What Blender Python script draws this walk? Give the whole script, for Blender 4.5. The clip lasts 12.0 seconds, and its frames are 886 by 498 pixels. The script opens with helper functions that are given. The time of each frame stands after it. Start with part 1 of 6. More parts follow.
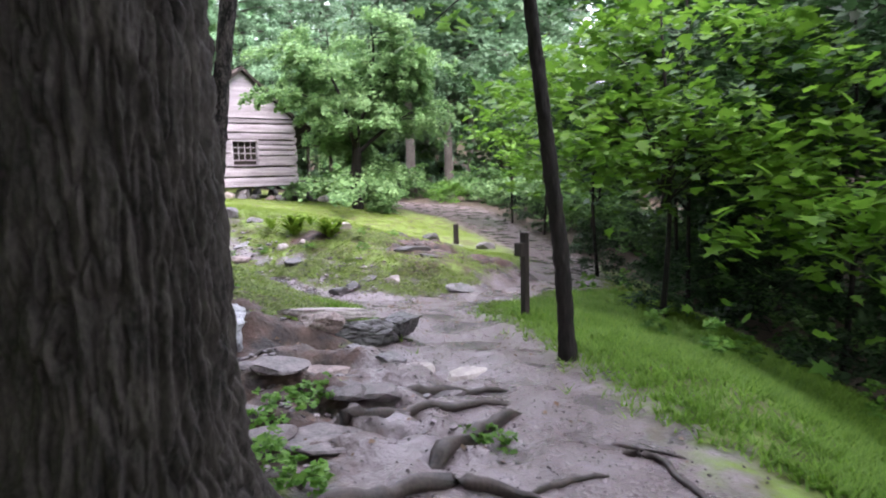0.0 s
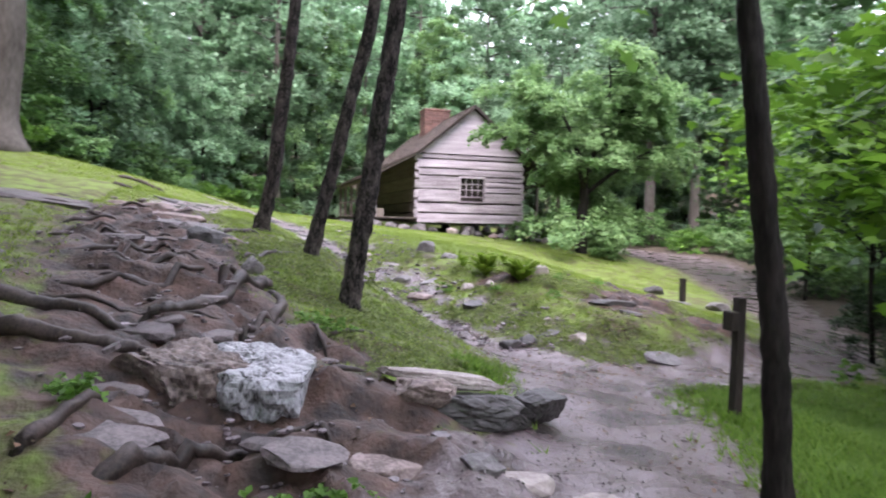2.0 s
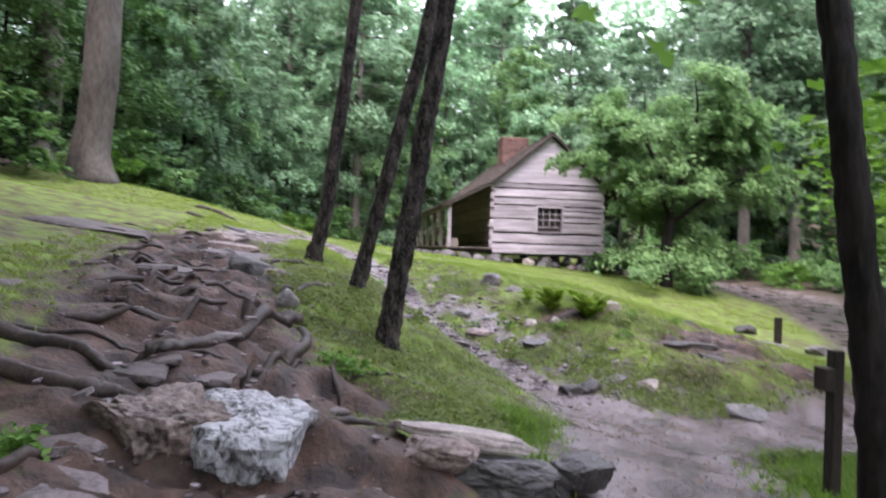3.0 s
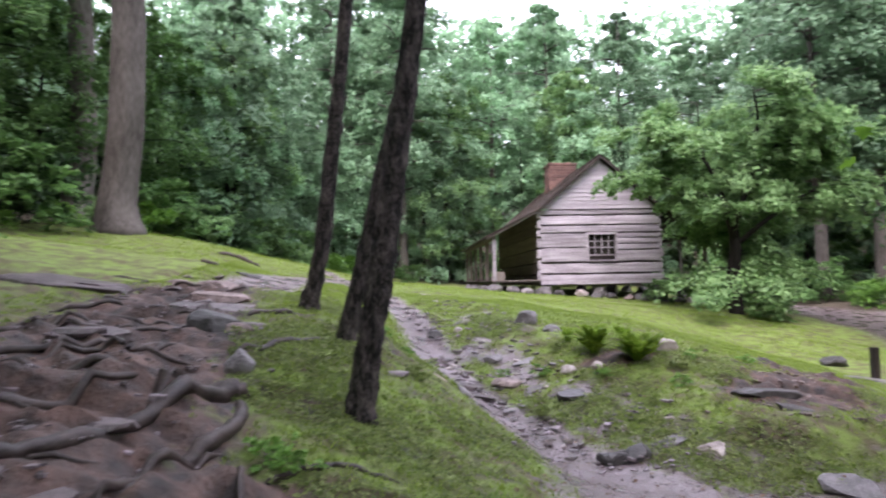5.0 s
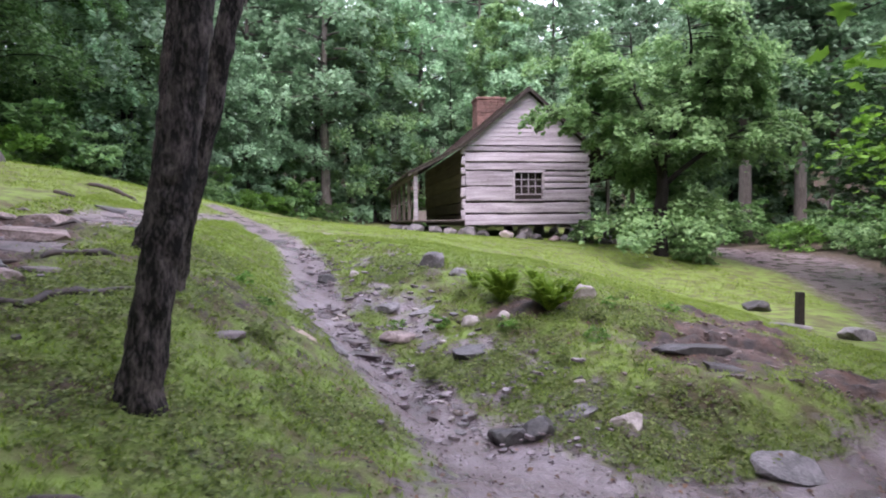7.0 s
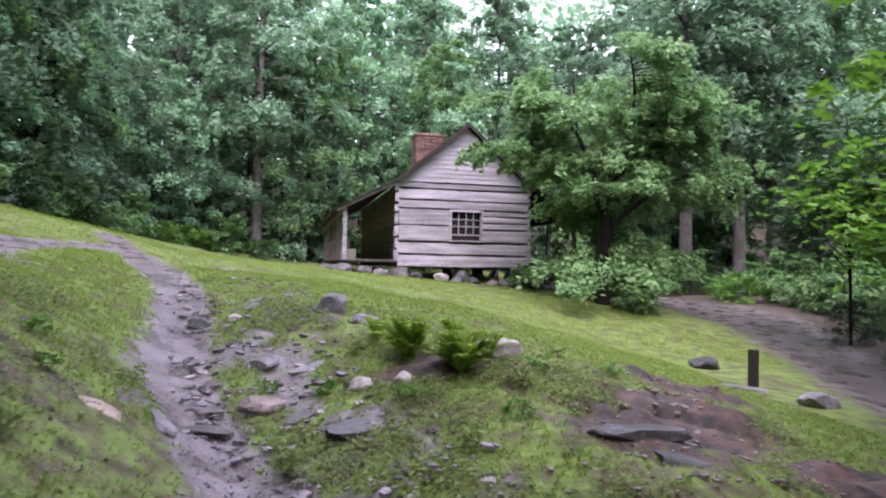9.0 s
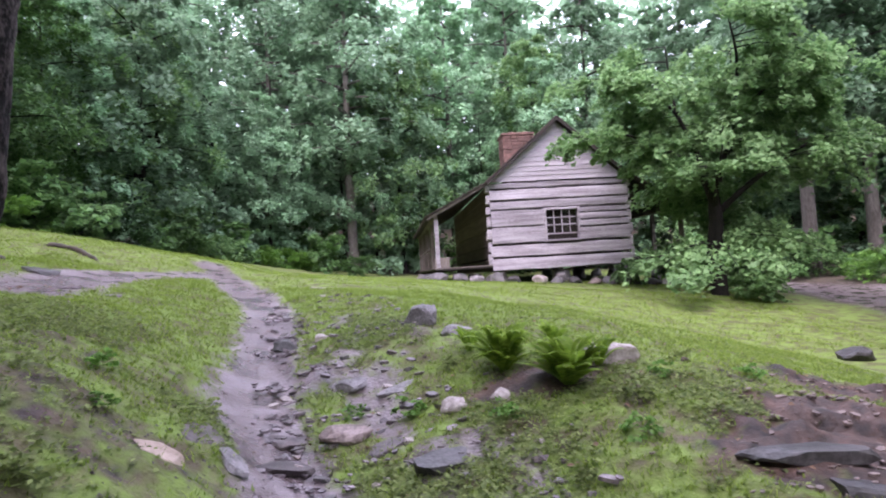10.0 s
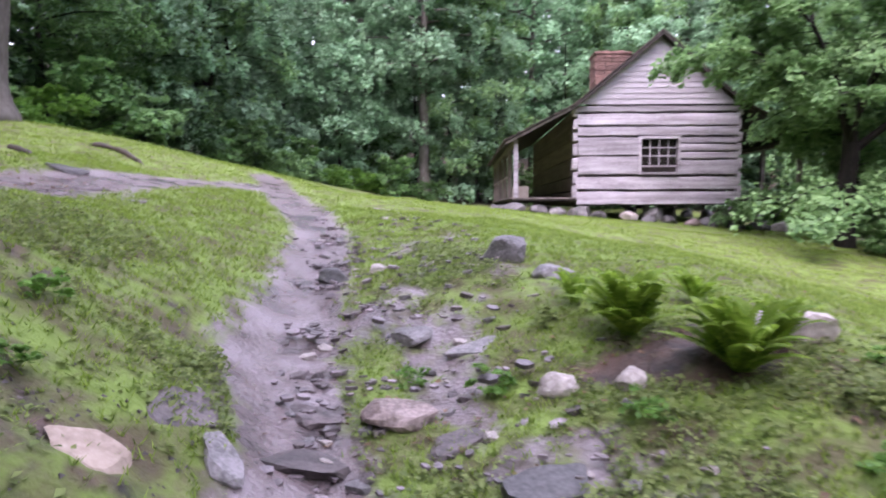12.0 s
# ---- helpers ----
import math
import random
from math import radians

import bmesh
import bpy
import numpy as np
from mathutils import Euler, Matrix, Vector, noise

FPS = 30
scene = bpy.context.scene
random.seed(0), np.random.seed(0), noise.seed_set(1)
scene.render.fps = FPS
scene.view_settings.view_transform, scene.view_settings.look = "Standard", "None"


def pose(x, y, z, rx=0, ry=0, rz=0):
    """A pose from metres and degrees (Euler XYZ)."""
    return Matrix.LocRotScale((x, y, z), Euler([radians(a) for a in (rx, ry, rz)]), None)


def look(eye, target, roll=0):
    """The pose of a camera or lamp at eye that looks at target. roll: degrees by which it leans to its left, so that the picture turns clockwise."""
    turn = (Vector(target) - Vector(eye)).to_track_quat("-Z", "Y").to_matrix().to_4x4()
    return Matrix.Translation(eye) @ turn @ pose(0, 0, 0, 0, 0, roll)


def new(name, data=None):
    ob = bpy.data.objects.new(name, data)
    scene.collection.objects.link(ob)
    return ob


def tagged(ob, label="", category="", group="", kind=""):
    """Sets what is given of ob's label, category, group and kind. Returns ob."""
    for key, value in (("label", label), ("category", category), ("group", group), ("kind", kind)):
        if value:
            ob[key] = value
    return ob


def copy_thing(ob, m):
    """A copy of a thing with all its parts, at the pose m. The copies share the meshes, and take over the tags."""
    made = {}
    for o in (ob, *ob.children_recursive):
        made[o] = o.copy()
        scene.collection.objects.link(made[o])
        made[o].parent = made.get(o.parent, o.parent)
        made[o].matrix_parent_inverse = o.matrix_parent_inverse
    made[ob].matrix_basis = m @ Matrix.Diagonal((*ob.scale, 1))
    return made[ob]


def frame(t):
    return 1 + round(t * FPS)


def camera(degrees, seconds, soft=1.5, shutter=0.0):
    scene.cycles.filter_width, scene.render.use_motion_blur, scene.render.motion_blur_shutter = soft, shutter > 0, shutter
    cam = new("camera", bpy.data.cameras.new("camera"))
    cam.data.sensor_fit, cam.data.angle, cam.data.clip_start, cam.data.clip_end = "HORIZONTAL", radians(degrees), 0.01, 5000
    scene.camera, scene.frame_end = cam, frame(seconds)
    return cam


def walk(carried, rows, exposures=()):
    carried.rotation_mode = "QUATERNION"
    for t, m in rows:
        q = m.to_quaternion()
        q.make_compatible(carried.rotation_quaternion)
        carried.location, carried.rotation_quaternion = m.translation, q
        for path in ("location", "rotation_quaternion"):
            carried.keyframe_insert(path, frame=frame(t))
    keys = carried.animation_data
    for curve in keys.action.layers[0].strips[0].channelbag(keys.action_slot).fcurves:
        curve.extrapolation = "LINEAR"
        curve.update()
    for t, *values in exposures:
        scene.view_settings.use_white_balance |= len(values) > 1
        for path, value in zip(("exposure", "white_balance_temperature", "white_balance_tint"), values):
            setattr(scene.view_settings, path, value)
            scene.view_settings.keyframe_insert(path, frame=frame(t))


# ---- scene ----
cam = camera(69.7, 12.0, 2.0, 0.4)
PATH = [
    (0, (-8.118, -27.77, 0.2), (-6.903, -26.198, -0.025), -1.6),
    (0.5, (-7.731, -27.591, 0.202), (-6.645, -25.925, -0.01), -0.4),
    (1, (-7.318, -27.376, 0.129), (-6.473, -25.564, 0.066), -0.1),
    (1.5, (-6.959, -27.094, 0.119), (-6.187, -25.25, 0.075), -1.5),
    (2, (-6.633, -26.819, 0.1), (-6.075, -24.9, 0.011), 1.4),
    (2.5, (-6.324, -26.589, 0.142), (-5.943, -24.627, 0.074), 0.0),
    (3, (-6.091, -26.336, 0.136), (-5.794, -24.358, 0.133), 1.8),
    (3.2, (-5.958, -26.326, 0.15), (-5.81, -24.332, 0.201), 0.7),
    (4.8, (-5.343, -25.194, 0.178), (-5.337, -23.194, 0.146), -1.2),
    (5, (-5.259, -25.055, 0.194), (-5.153, -23.06, 0.299), -1.1),
    (5.5, (-5.017, -24.608, 0.163), (-4.773, -22.623, 0.206), -3.4),
    (6, (-4.79, -24.27, 0.153), (-4.549, -22.291, -0.004), -1.1),
    (6.5, (-4.681, -23.911, 0.171), (-4.316, -21.945, 0.128), -0.5),
    (6.7, (-4.629, -23.796, 0.148), (-4.315, -21.823, 0.057), -0.9),
    (8.3, (-3.989, -22.624, 0.088), (-3.687, -20.647, 0.074), -0.0),
    (8.5, (-3.912, -22.474, 0.071), (-3.602, -20.499, 0.011), 0.6),
    (9, (-3.731, -22.109, 0.056), (-3.262, -20.166, 0.108), 1.1),
    (9.5, (-3.594, -21.772, 0.052), (-3.358, -19.787, 0.124), -0.3),
    (10, (-3.5, -21.382, 0.013), (-3.333, -19.391, 0.092), -3.5),
    (10.5, (-3.496, -21.003, -0.032), (-3.336, -19.01, -0.071), -3.6),
    (11, (-3.477, -20.621, -0.032), (-3.569, -18.625, -0.126), -2.6),
    (11.5, (-3.522, -20.171, -0.059), (-3.446, -18.174, -0.137), -0.9),
    (12, (-3.595, -19.624, -0.077), (-3.649, -17.629, -0.207), -0.1),
]
walk(cam, [(t, look(eye, target, roll)) for t, eye, target, roll in PATH], [(0, 2.55, 6300, 26), (1.5, 2.15, 6300, 27), (2.5, 2.3, 6350, 28), (3.2, 2.0, 6350, 26), (6, 1.9, 6300, 30), (9, 1.8, 6050, 33), (12, 2.1, 6050, 36)])

# ---- light: an overcast sky over a clearing ----
world = bpy.data.worlds.new("overcast_sky")
scene.world = world
world.use_nodes = True
wn, wl = world.node_tree.nodes, world.node_tree.links
SUN_HEIGHT, SUN_TURN = radians(58), radians(200)
sky = wn.new("ShaderNodeTexSky")
sky.sky_type, sky.sun_disc, sky.sun_elevation, sky.sun_rotation = "NISHITA", False, SUN_HEIGHT, SUN_TURN
sky.dust_density, sky.air_density = 4.0, 1.0
cloud = wn.new("ShaderNodeMixRGB")
cloud.inputs[0].default_value, cloud.inputs[2].default_value = 0.7, (9.0, 9.5, 10.2, 1)
wl.new(sky.outputs[0], cloud.inputs[1])
wl.new(cloud.outputs[0], wn["Background"].inputs[0])
wn["Background"].inputs[1].default_value = 0.14
sun = new("sun", bpy.data.lights.new("sun", "SUN"))
sun.data.energy, sun.data.angle, sun.data.color = 1.0, radians(40), (1.0, 0.97, 0.92)
sun.matrix_world = look((math.sin(SUN_TURN) * math.cos(SUN_HEIGHT) * 50, math.cos(SUN_TURN) * math.cos(SUN_HEIGHT) * 50, math.sin(SUN_HEIGHT) * 50), (0, 0, 0))

# ---- materials ----
def grain(name, dark, light, scale=4.0, fine=40.0, rough=0.8, bump=0.3, stretch=(1, 1, 1), depth=0.01, random_by="", spread=0.25, gloss_noise=0.15, spec=0.4, lo=0.36, hi=0.64):
    """A surface of two tones with broad stains, fine grain, relief and uneven gloss."""
    m = bpy.data.materials.new(name)
    m.use_nodes = True
    n, l = m.node_tree.nodes, m.node_tree.links
    b = n["Principled BSDF"]
    co = n.new("ShaderNodeTexCoord")
    mp = n.new("ShaderNodeMapping")
    mp.inputs["Scale"].default_value = stretch
    l.new(co.outputs["Object"], mp.inputs[0])
    big, small = n.new("ShaderNodeTexNoise"), n.new("ShaderNodeTexNoise")
    big.inputs["Scale"].default_value, small.inputs["Scale"].default_value = scale, fine
    big.inputs["Detail"].default_value, small.inputs["Detail"].default_value = 5, 6
    l.new(mp.outputs[0], big.inputs[0]), l.new(mp.outputs[0], small.inputs[0])
    add = n.new("ShaderNodeMath")
    add.operation = "MULTIPLY_ADD"
    add.inputs[1].default_value = 0.45
    l.new(small.outputs[0], add.inputs[0])
    half = n.new("ShaderNodeMath")
    half.operation = "MULTIPLY"
    half.inputs[1].default_value = 0.55
    l.new(big.outputs[0], half.inputs[0]), l.new(half.outputs[0], add.inputs[2])
    ramp = n.new("ShaderNodeValToRGB")
    ramp.color_ramp.elements[0].position, ramp.color_ramp.elements[1].position = lo, hi
    ramp.color_ramp.elements[0].color, ramp.color_ramp.elements[1].color = (*dark, 1), (*light, 1)
    l.new(add.outputs[0], ramp.inputs[0])
    colour = ramp.outputs[0]
    if random_by:
        src = n.new("ShaderNodeObjectInfo") if random_by == "object" else n.new("ShaderNodeNewGeometry")
        hsv = n.new("ShaderNodeHueSaturation")
        rng = n.new("ShaderNodeMapRange")
        rng.inputs["To Min"].default_value, rng.inputs["To Max"].default_value = 1 - spread, 1 + spread
        l.new(src.outputs["Random" if random_by == "object" else "Random Per Island"], rng.inputs[0])
        l.new(rng.outputs[0], hsv.inputs["Value"]), l.new(colour, hsv.inputs["Color"])
        colour = hsv.outputs[0]
    l.new(colour, b.inputs["Base Color"])
    r = n.new("ShaderNodeMapRange")
    r.inputs["To Min"].default_value, r.inputs["To Max"].default_value = rough - gloss_noise, min(1, rough + gloss_noise)
    l.new(big.outputs[0], r.inputs[0]), l.new(r.outputs[0], b.inputs["Roughness"])
    b.inputs["Specular IOR Level"].default_value = spec
    bp = n.new("ShaderNodeBump")
    bp.inputs["Strength"].default_value, bp.inputs["Distance"].default_value = bump, depth
    l.new(add.outputs[0], bp.inputs["Height"]), l.new(bp.outputs[0], b.inputs["Normal"])
    return m


def leafy(name, dark, light, spread=0.3, through_light=0.35, rough=0.5):
    """Leaves: each leaf a little different, letting some light through."""
    m = bpy.data.materials.new(name)
    m.use_nodes = True
    n, l = m.node_tree.nodes, m.node_tree.links
    b = n["Principled BSDF"]
    geo, ob = n.new("ShaderNodeNewGeometry"), n.new("ShaderNodeObjectInfo")
    mix = n.new("ShaderNodeMixRGB")
    mix.inputs[1].default_value, mix.inputs[2].default_value = (*dark, 1), (*light, 1)
    l.new(geo.outputs["Random Per Island"], mix.inputs[0])
    hsv = n.new("ShaderNodeHueSaturation")
    rng = n.new("ShaderNodeMapRange")
    rng.inputs["To Min"].default_value, rng.inputs["To Max"].default_value = 1 - spread, 1 + spread
    l.new(ob.outputs["Random"], rng.inputs[0])
    l.new(rng.outputs[0], hsv.inputs["Value"]), l.new(mix.outputs[0], hsv.inputs["Color"])
    l.new(hsv.outputs[0], b.inputs["Base Color"])
    b.inputs["Roughness"].default_value, b.inputs["Specular IOR Level"].default_value = rough, 0.3
    tr = n.new("ShaderNodeBsdfTranslucent")
    l.new(hsv.outputs[0], tr.inputs[0])
    sh = n.new("ShaderNodeMixShader")
    sh.inputs[0].default_value = through_light
    l.new(b.outputs[0], sh.inputs[1]), l.new(tr.outputs[0], sh.inputs[2])
    l.new(sh.outputs[0], n["Material Output"].inputs[0])
    return m


BARK = grain("bark", (0.009, 0.007, 0.006), (0.068, 0.056, 0.05), 9, 70, 0.8, 0.8, (1, 1, 0.5), 0.012, gloss_noise=0.1, spec=0.3, lo=0.36, hi=0.66)
ROUGH_BARK = grain("rough_bark", (0.006, 0.005, 0.0045), (0.115, 0.095, 0.088), 13, 55, 0.85, 1.0, (1, 1, 0.4), 0.03, gloss_noise=0.1, spec=0.25, lo=0.44, hi=0.66)
DARK_BARK = grain("dark_bark", (0.006, 0.005, 0.0045), (0.026, 0.021, 0.019), 6, 40, 0.85, 0.8, (1, 1, 0.3), 0.02, spec=0.25)
PALE_BARK = grain("pale_bark", (0.06, 0.051, 0.042), (0.18, 0.162, 0.144), 2, 14, 0.9, 0.6, (1, 1, 0.3), 0.02, "object", 0.3, spec=0.2)
ROOT = grain("root_wood", (0.009, 0.006, 0.005), (0.07, 0.049, 0.042), 6, 50, 0.55, 0.6, depth=0.01)
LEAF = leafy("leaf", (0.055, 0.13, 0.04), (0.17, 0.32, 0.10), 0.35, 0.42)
# leaves of distant trees, with pale bluish mist painted into the colour
LEAF_HAZE = leafy("leaf_haze", (0.155, 0.275, 0.155), (0.33, 0.51, 0.31), 0.3, 0.48)
LEAF_MID = leafy("leaf_mid", (0.105, 0.205, 0.075), (0.27, 0.44, 0.18), 0.1, 0.5)
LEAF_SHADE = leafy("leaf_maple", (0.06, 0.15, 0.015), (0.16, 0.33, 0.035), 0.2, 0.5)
LEAF_BRIGHT = leafy("leaf_bright", (0.08, 0.19, 0.03), (0.19, 0.37, 0.07), 0.2, 0.5)
# green leaves darkened in colour for the shade under dense canopy
LEAF_CANOPY_SHADE = leafy("leaf_canopy_shade", (0.014, 0.038, 0.014), (0.045, 0.10, 0.034), 0.3, 0.35)
FERN = leafy("fern_leaf", (0.12, 0.22, 0.018), (0.27, 0.41, 0.05), 0.15, 0.5)
GRASS = leafy("grass_blade", (0.10, 0.165, 0.022), (0.25, 0.35, 0.055), 0.1, 0.5, 0.6)
LUSH_GRASS = leafy("lush_grass_blade", (0.08, 0.17, 0.016), (0.19, 0.33, 0.045), 0.1, 0.5, 0.55)
CLOVER = leafy("ground_leaf", (0.10, 0.145, 0.04), (0.25, 0.31, 0.10), 0.2, 0.45, 0.6)
LITTER = leafy("dead_leaf", (0.05, 0.03, 0.018), (0.20, 0.12, 0.07), 0.2, 0.15, 0.6)
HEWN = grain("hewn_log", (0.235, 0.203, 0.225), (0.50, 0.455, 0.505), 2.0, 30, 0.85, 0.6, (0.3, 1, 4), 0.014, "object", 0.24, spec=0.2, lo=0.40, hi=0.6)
# same logs as above, darkened in colour for the shade under the porches
HEWN_SHADED = grain("hewn_log_shade", (0.091, 0.07, 0.063), (0.182, 0.147, 0.133), 2.0, 30, 0.85, 0.5, (1, 0.25, 3), 0.012, "object", 0.2, spec=0.2)
CLAPBOARD = grain("clapboard", (0.26, 0.227, 0.247), (0.48, 0.44, 0.48), 2.0, 30, 0.8, 0.4, (0.25, 1, 3), 0.006, "object", 0.14, spec=0.2)
OLD_WOOD = grain("grey_wood", (0.08, 0.064, 0.056), (0.208, 0.176, 0.16), 3, 30, 0.85, 0.4, (3, 3, 0.5), 0.006, "object", 0.2)
# dark posts and boards, also shade as colour behind the gable and in the porch
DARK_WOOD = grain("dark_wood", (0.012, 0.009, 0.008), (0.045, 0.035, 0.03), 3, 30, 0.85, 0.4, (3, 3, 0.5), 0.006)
SHINGLE = grain("shingle", (0.048, 0.036, 0.032), (0.16, 0.128, 0.112), 3, 25, 0.85, 0.5, (3, 1, 1), 0.01, "island", 0.3)
BRICK = grain("chimney_stone", (0.075, 0.04, 0.033), (0.21, 0.12, 0.098), 4, 25, 0.9, 0.5, depth=0.01, random_by="object", spread=0.35)
MORTAR = grain("mortar", (0.12, 0.09, 0.075), (0.225, 0.18, 0.15), 6, 40, 0.95, 0.4)
STONE = grain("grey_stone", (0.091, 0.084, 0.084), (0.238, 0.217, 0.224), 5, 40, 0.55, 0.6, depth=0.03, lo=0.4, hi=0.6, random_by="object", spread=0.3)
PALE_STONE = grain("pale_stone", (0.238, 0.203, 0.189), (0.462, 0.406, 0.385), 5, 35, 0.6, 0.6, depth=0.03, lo=0.4, hi=0.62)
PINK_STONE = grain("pink_stone", (0.13, 0.095, 0.085), (0.32, 0.25, 0.235), 5, 35, 0.65, 0.6, depth=0.03, lo=0.42, hi=0.6)
BROWN_STONE = grain("brown_stone", (0.03, 0.02, 0.017), (0.27, 0.21, 0.19), 4, 30, 0.6, 0.7, depth=0.03, lo=0.38, hi=0.62)
TAN_STONE = grain("tan_stone", (0.24, 0.18, 0.14), (0.42, 0.33, 0.27), 5, 35, 0.7, 0.5, depth=0.02)
DARK_STONE = grain("dark_stone", (0.021, 0.02, 0.02), (0.091, 0.084, 0.084), 5, 40, 0.45, 0.6, depth=0.012)
STREAKED = grain("streaked_rock", (0.03, 0.026, 0.026), (0.40, 0.40, 0.43), 4.5, 26, 0.4, 0.9, (1.6, 1.6, 0.8), 0.02, lo=0.38, hi=0.52)
SLATE = grain("wet_slate", (0.045, 0.036, 0.035), (0.15, 0.12, 0.122), 6, 40, 0.5, 0.5, depth=0.025, lo=0.4, hi=0.6, random_by="object", spread=0.3)


def glass_pane():
    m = bpy.data.materials.new("window_glass")
    m.use_nodes = True
    b = m.node_tree.nodes["Principled BSDF"]
    b.inputs["Roughness"].default_value, b.inputs["Transmission Weight"].default_value, b.inputs["IOR"].default_value = 0.03, 1.0, 1.3
    return m


GLASS = glass_pane()


def ground_material():
    """Trail, mud, lawn and leaf litter, blended by the mesh's 'cover' (red trail, green lawn, blue mud, rest litter)."""
    m = bpy.data.materials.new("ground")
    m.use_nodes = True
    n, l = m.node_tree.nodes, m.node_tree.links
    b = n["Principled BSDF"]
    co = n.new("ShaderNodeTexCoord")

    def tone(scale, detail, dark, light, lo=0.35, hi=0.65):
        t = n.new("ShaderNodeTexNoise")
        t.inputs["Scale"].default_value, t.inputs["Detail"].default_value = scale, detail
        l.new(co.outputs["Object"], t.inputs[0])
        r = n.new("ShaderNodeValToRGB")
        r.color_ramp.elements[0].position, r.color_ramp.elements[1].position = lo, hi
        r.color_ramp.elements[0].color, r.color_ramp.elements[1].color = (*dark, 1), (*light, 1)
        l.new(t.outputs[0], r.inputs[0])
        return t, r
    grit, c_trail = tone(2.2, 14, (0.045, 0.035, 0.036), (0.215, 0.178, 0.19), 0.3, 0.7)
    brown = c_trail.color_ramp.elements.new(0.48)
    brown.color = (0.125, 0.093, 0.092, 1)
    _, c_mud = tone(5, 12, (0.01, 0.0055, 0.004), (0.11, 0.06, 0.044), 0.34, 0.7)
    _, c_lawn = tone(3.5, 10, (0.078, 0.07, 0.028), (0.14, 0.21, 0.036), 0.37, 0.6)
    _, c_litter = tone(7, 10, (0.025, 0.02, 0.012), (0.09, 0.065, 0.04), 0.3, 0.7)
    at = n.new("ShaderNodeVertexColor")
    at.layer_name = "cover"
    sp = n.new("ShaderNodeSeparateColor")
    l.new(at.outputs[0], sp.inputs[0])
    rag = n.new("ShaderNodeTexNoise")
    rag.inputs["Scale"].default_value, rag.inputs["Detail"].default_value = 6, 8
    l.new(co.outputs["Object"], rag.inputs[0])

    def ragged(channel):
        a = n.new("ShaderNodeMath")
        a.operation = "ADD"
        l.new(sp.outputs[channel], a.inputs[0]), l.new(rag.outputs[0], a.inputs[1])
        r = n.new("ShaderNodeMapRange")
        r.inputs["From Min"].default_value, r.inputs["From Max"].default_value = 0.85, 1.15
        l.new(a.outputs[0], r.inputs[0])
        return r.outputs[0]
    colour = c_litter.outputs[0]
    masks = {}
    for channel, source in ((1, c_lawn), (2, c_mud), (0, c_trail)):
        mix = n.new("ShaderNodeMixRGB")
        masks[channel] = ragged(channel)
        l.new(masks[channel], mix.inputs[0])
        l.new(colour, mix.inputs[1]), l.new(source.outputs[0], mix.inputs[2])
        colour = mix.outputs[0]
    l.new(colour, b.inputs["Base Color"])
    wet = n.new("ShaderNodeMath")
    wet.operation = "MAXIMUM"
    damp = n.new("ShaderNodeMath")
    damp.operation = "MULTIPLY"
    damp.inputs[1].default_value = 0.35
    l.new(masks[2], damp.inputs[0])
    l.new(masks[0], wet.inputs[0]), l.new(damp.outputs[0], wet.inputs[1])
    gl = n.new("ShaderNodeMath")
    gl.operation = "MULTIPLY_ADD"
    gl.inputs[1].default_value, gl.inputs[2].default_value = -0.62, 0.9
    l.new(wet.outputs[0], gl.inputs[0])
    gv = n.new("ShaderNodeMath")
    gv.operation = "MULTIPLY_ADD"
    gv.inputs[1].default_value = 0.25
    l.new(grit.outputs[0], gv.inputs[0]), l.new(gl.outputs[0], gv.inputs[2])
    sub = n.new("ShaderNodeMath")
    sub.operation = "SUBTRACT"
    sub.inputs[1].default_value = 0.12
    l.new(gv.outputs[0], sub.inputs[0])
    l.new(sub.outputs[0], b.inputs["Roughness"])
    b.inputs["Specular IOR Level"].default_value = 0.5
    fine = n.new("ShaderNodeTexNoise")
    fine.inputs["Scale"].default_value, fine.inputs["Detail"].default_value = 28, 8
    l.new(co.outputs["Object"], fine.inputs[0])
    bp = n.new("ShaderNodeBump")
    bp.inputs["Strength"].default_value, bp.inputs["Distance"].default_value = 0.8, 0.025
    l.new(fine.outputs[0], bp.inputs["Height"]), l.new(bp.outputs[0], b.inputs["Normal"])
    return m


GROUND = ground_material()


# ---- building helpers ----
def linked(name, me, material, parent=None, label=""):
    ob = new(name, me)
    if material and not me.materials:
        me.materials.append(material)
    if parent:
        ob.parent = parent
    if label:
        ob["label"] = label
    return ob


def part(name, bm, material, parent=None, label="", smooth=False):
    """Links a bmesh as one mesh object, under its thing or part."""
    me = bpy.data.meshes.new(name)
    bm.to_mesh(me)
    bm.free()
    if smooth:
        me.shade_smooth()
    return linked(name, me, material, parent, label)


def thing(name, place, label, category, group="", turn=0.0):
    """An empty at a thing's base, under which its parts go."""
    ob = new(name)
    ob.empty_display_size = 0.2
    ob.matrix_basis = pose(*place, 0, 0, turn)
    return tagged(ob, label, category, group)


def box(x0, x1, y0, y1, z0, z1, bevel=0.01, bm=None, rough=0.0, seed=0):
    bm = bm or bmesh.new()
    made = bmesh.ops.create_cube(bm, size=1, matrix=Matrix.Translation(((x0 + x1) / 2, (y0 + y1) / 2, (z0 + z1) / 2)) @ Matrix.Diagonal((x1 - x0, y1 - y0, z1 - z0, 1)))
    if bevel:
        bmesh.ops.bevel(bm, geom=list({e for v in made["verts"] for e in v.link_edges}), offset=bevel, segments=1, affect="EDGES")
    if rough:
        rnd = random.Random(seed)
        for v in bm.verts:
            v.co += Vector((rnd.uniform(-1, 1), rnd.uniform(-1, 1), rnd.uniform(-1, 1))) * rough
    return bm


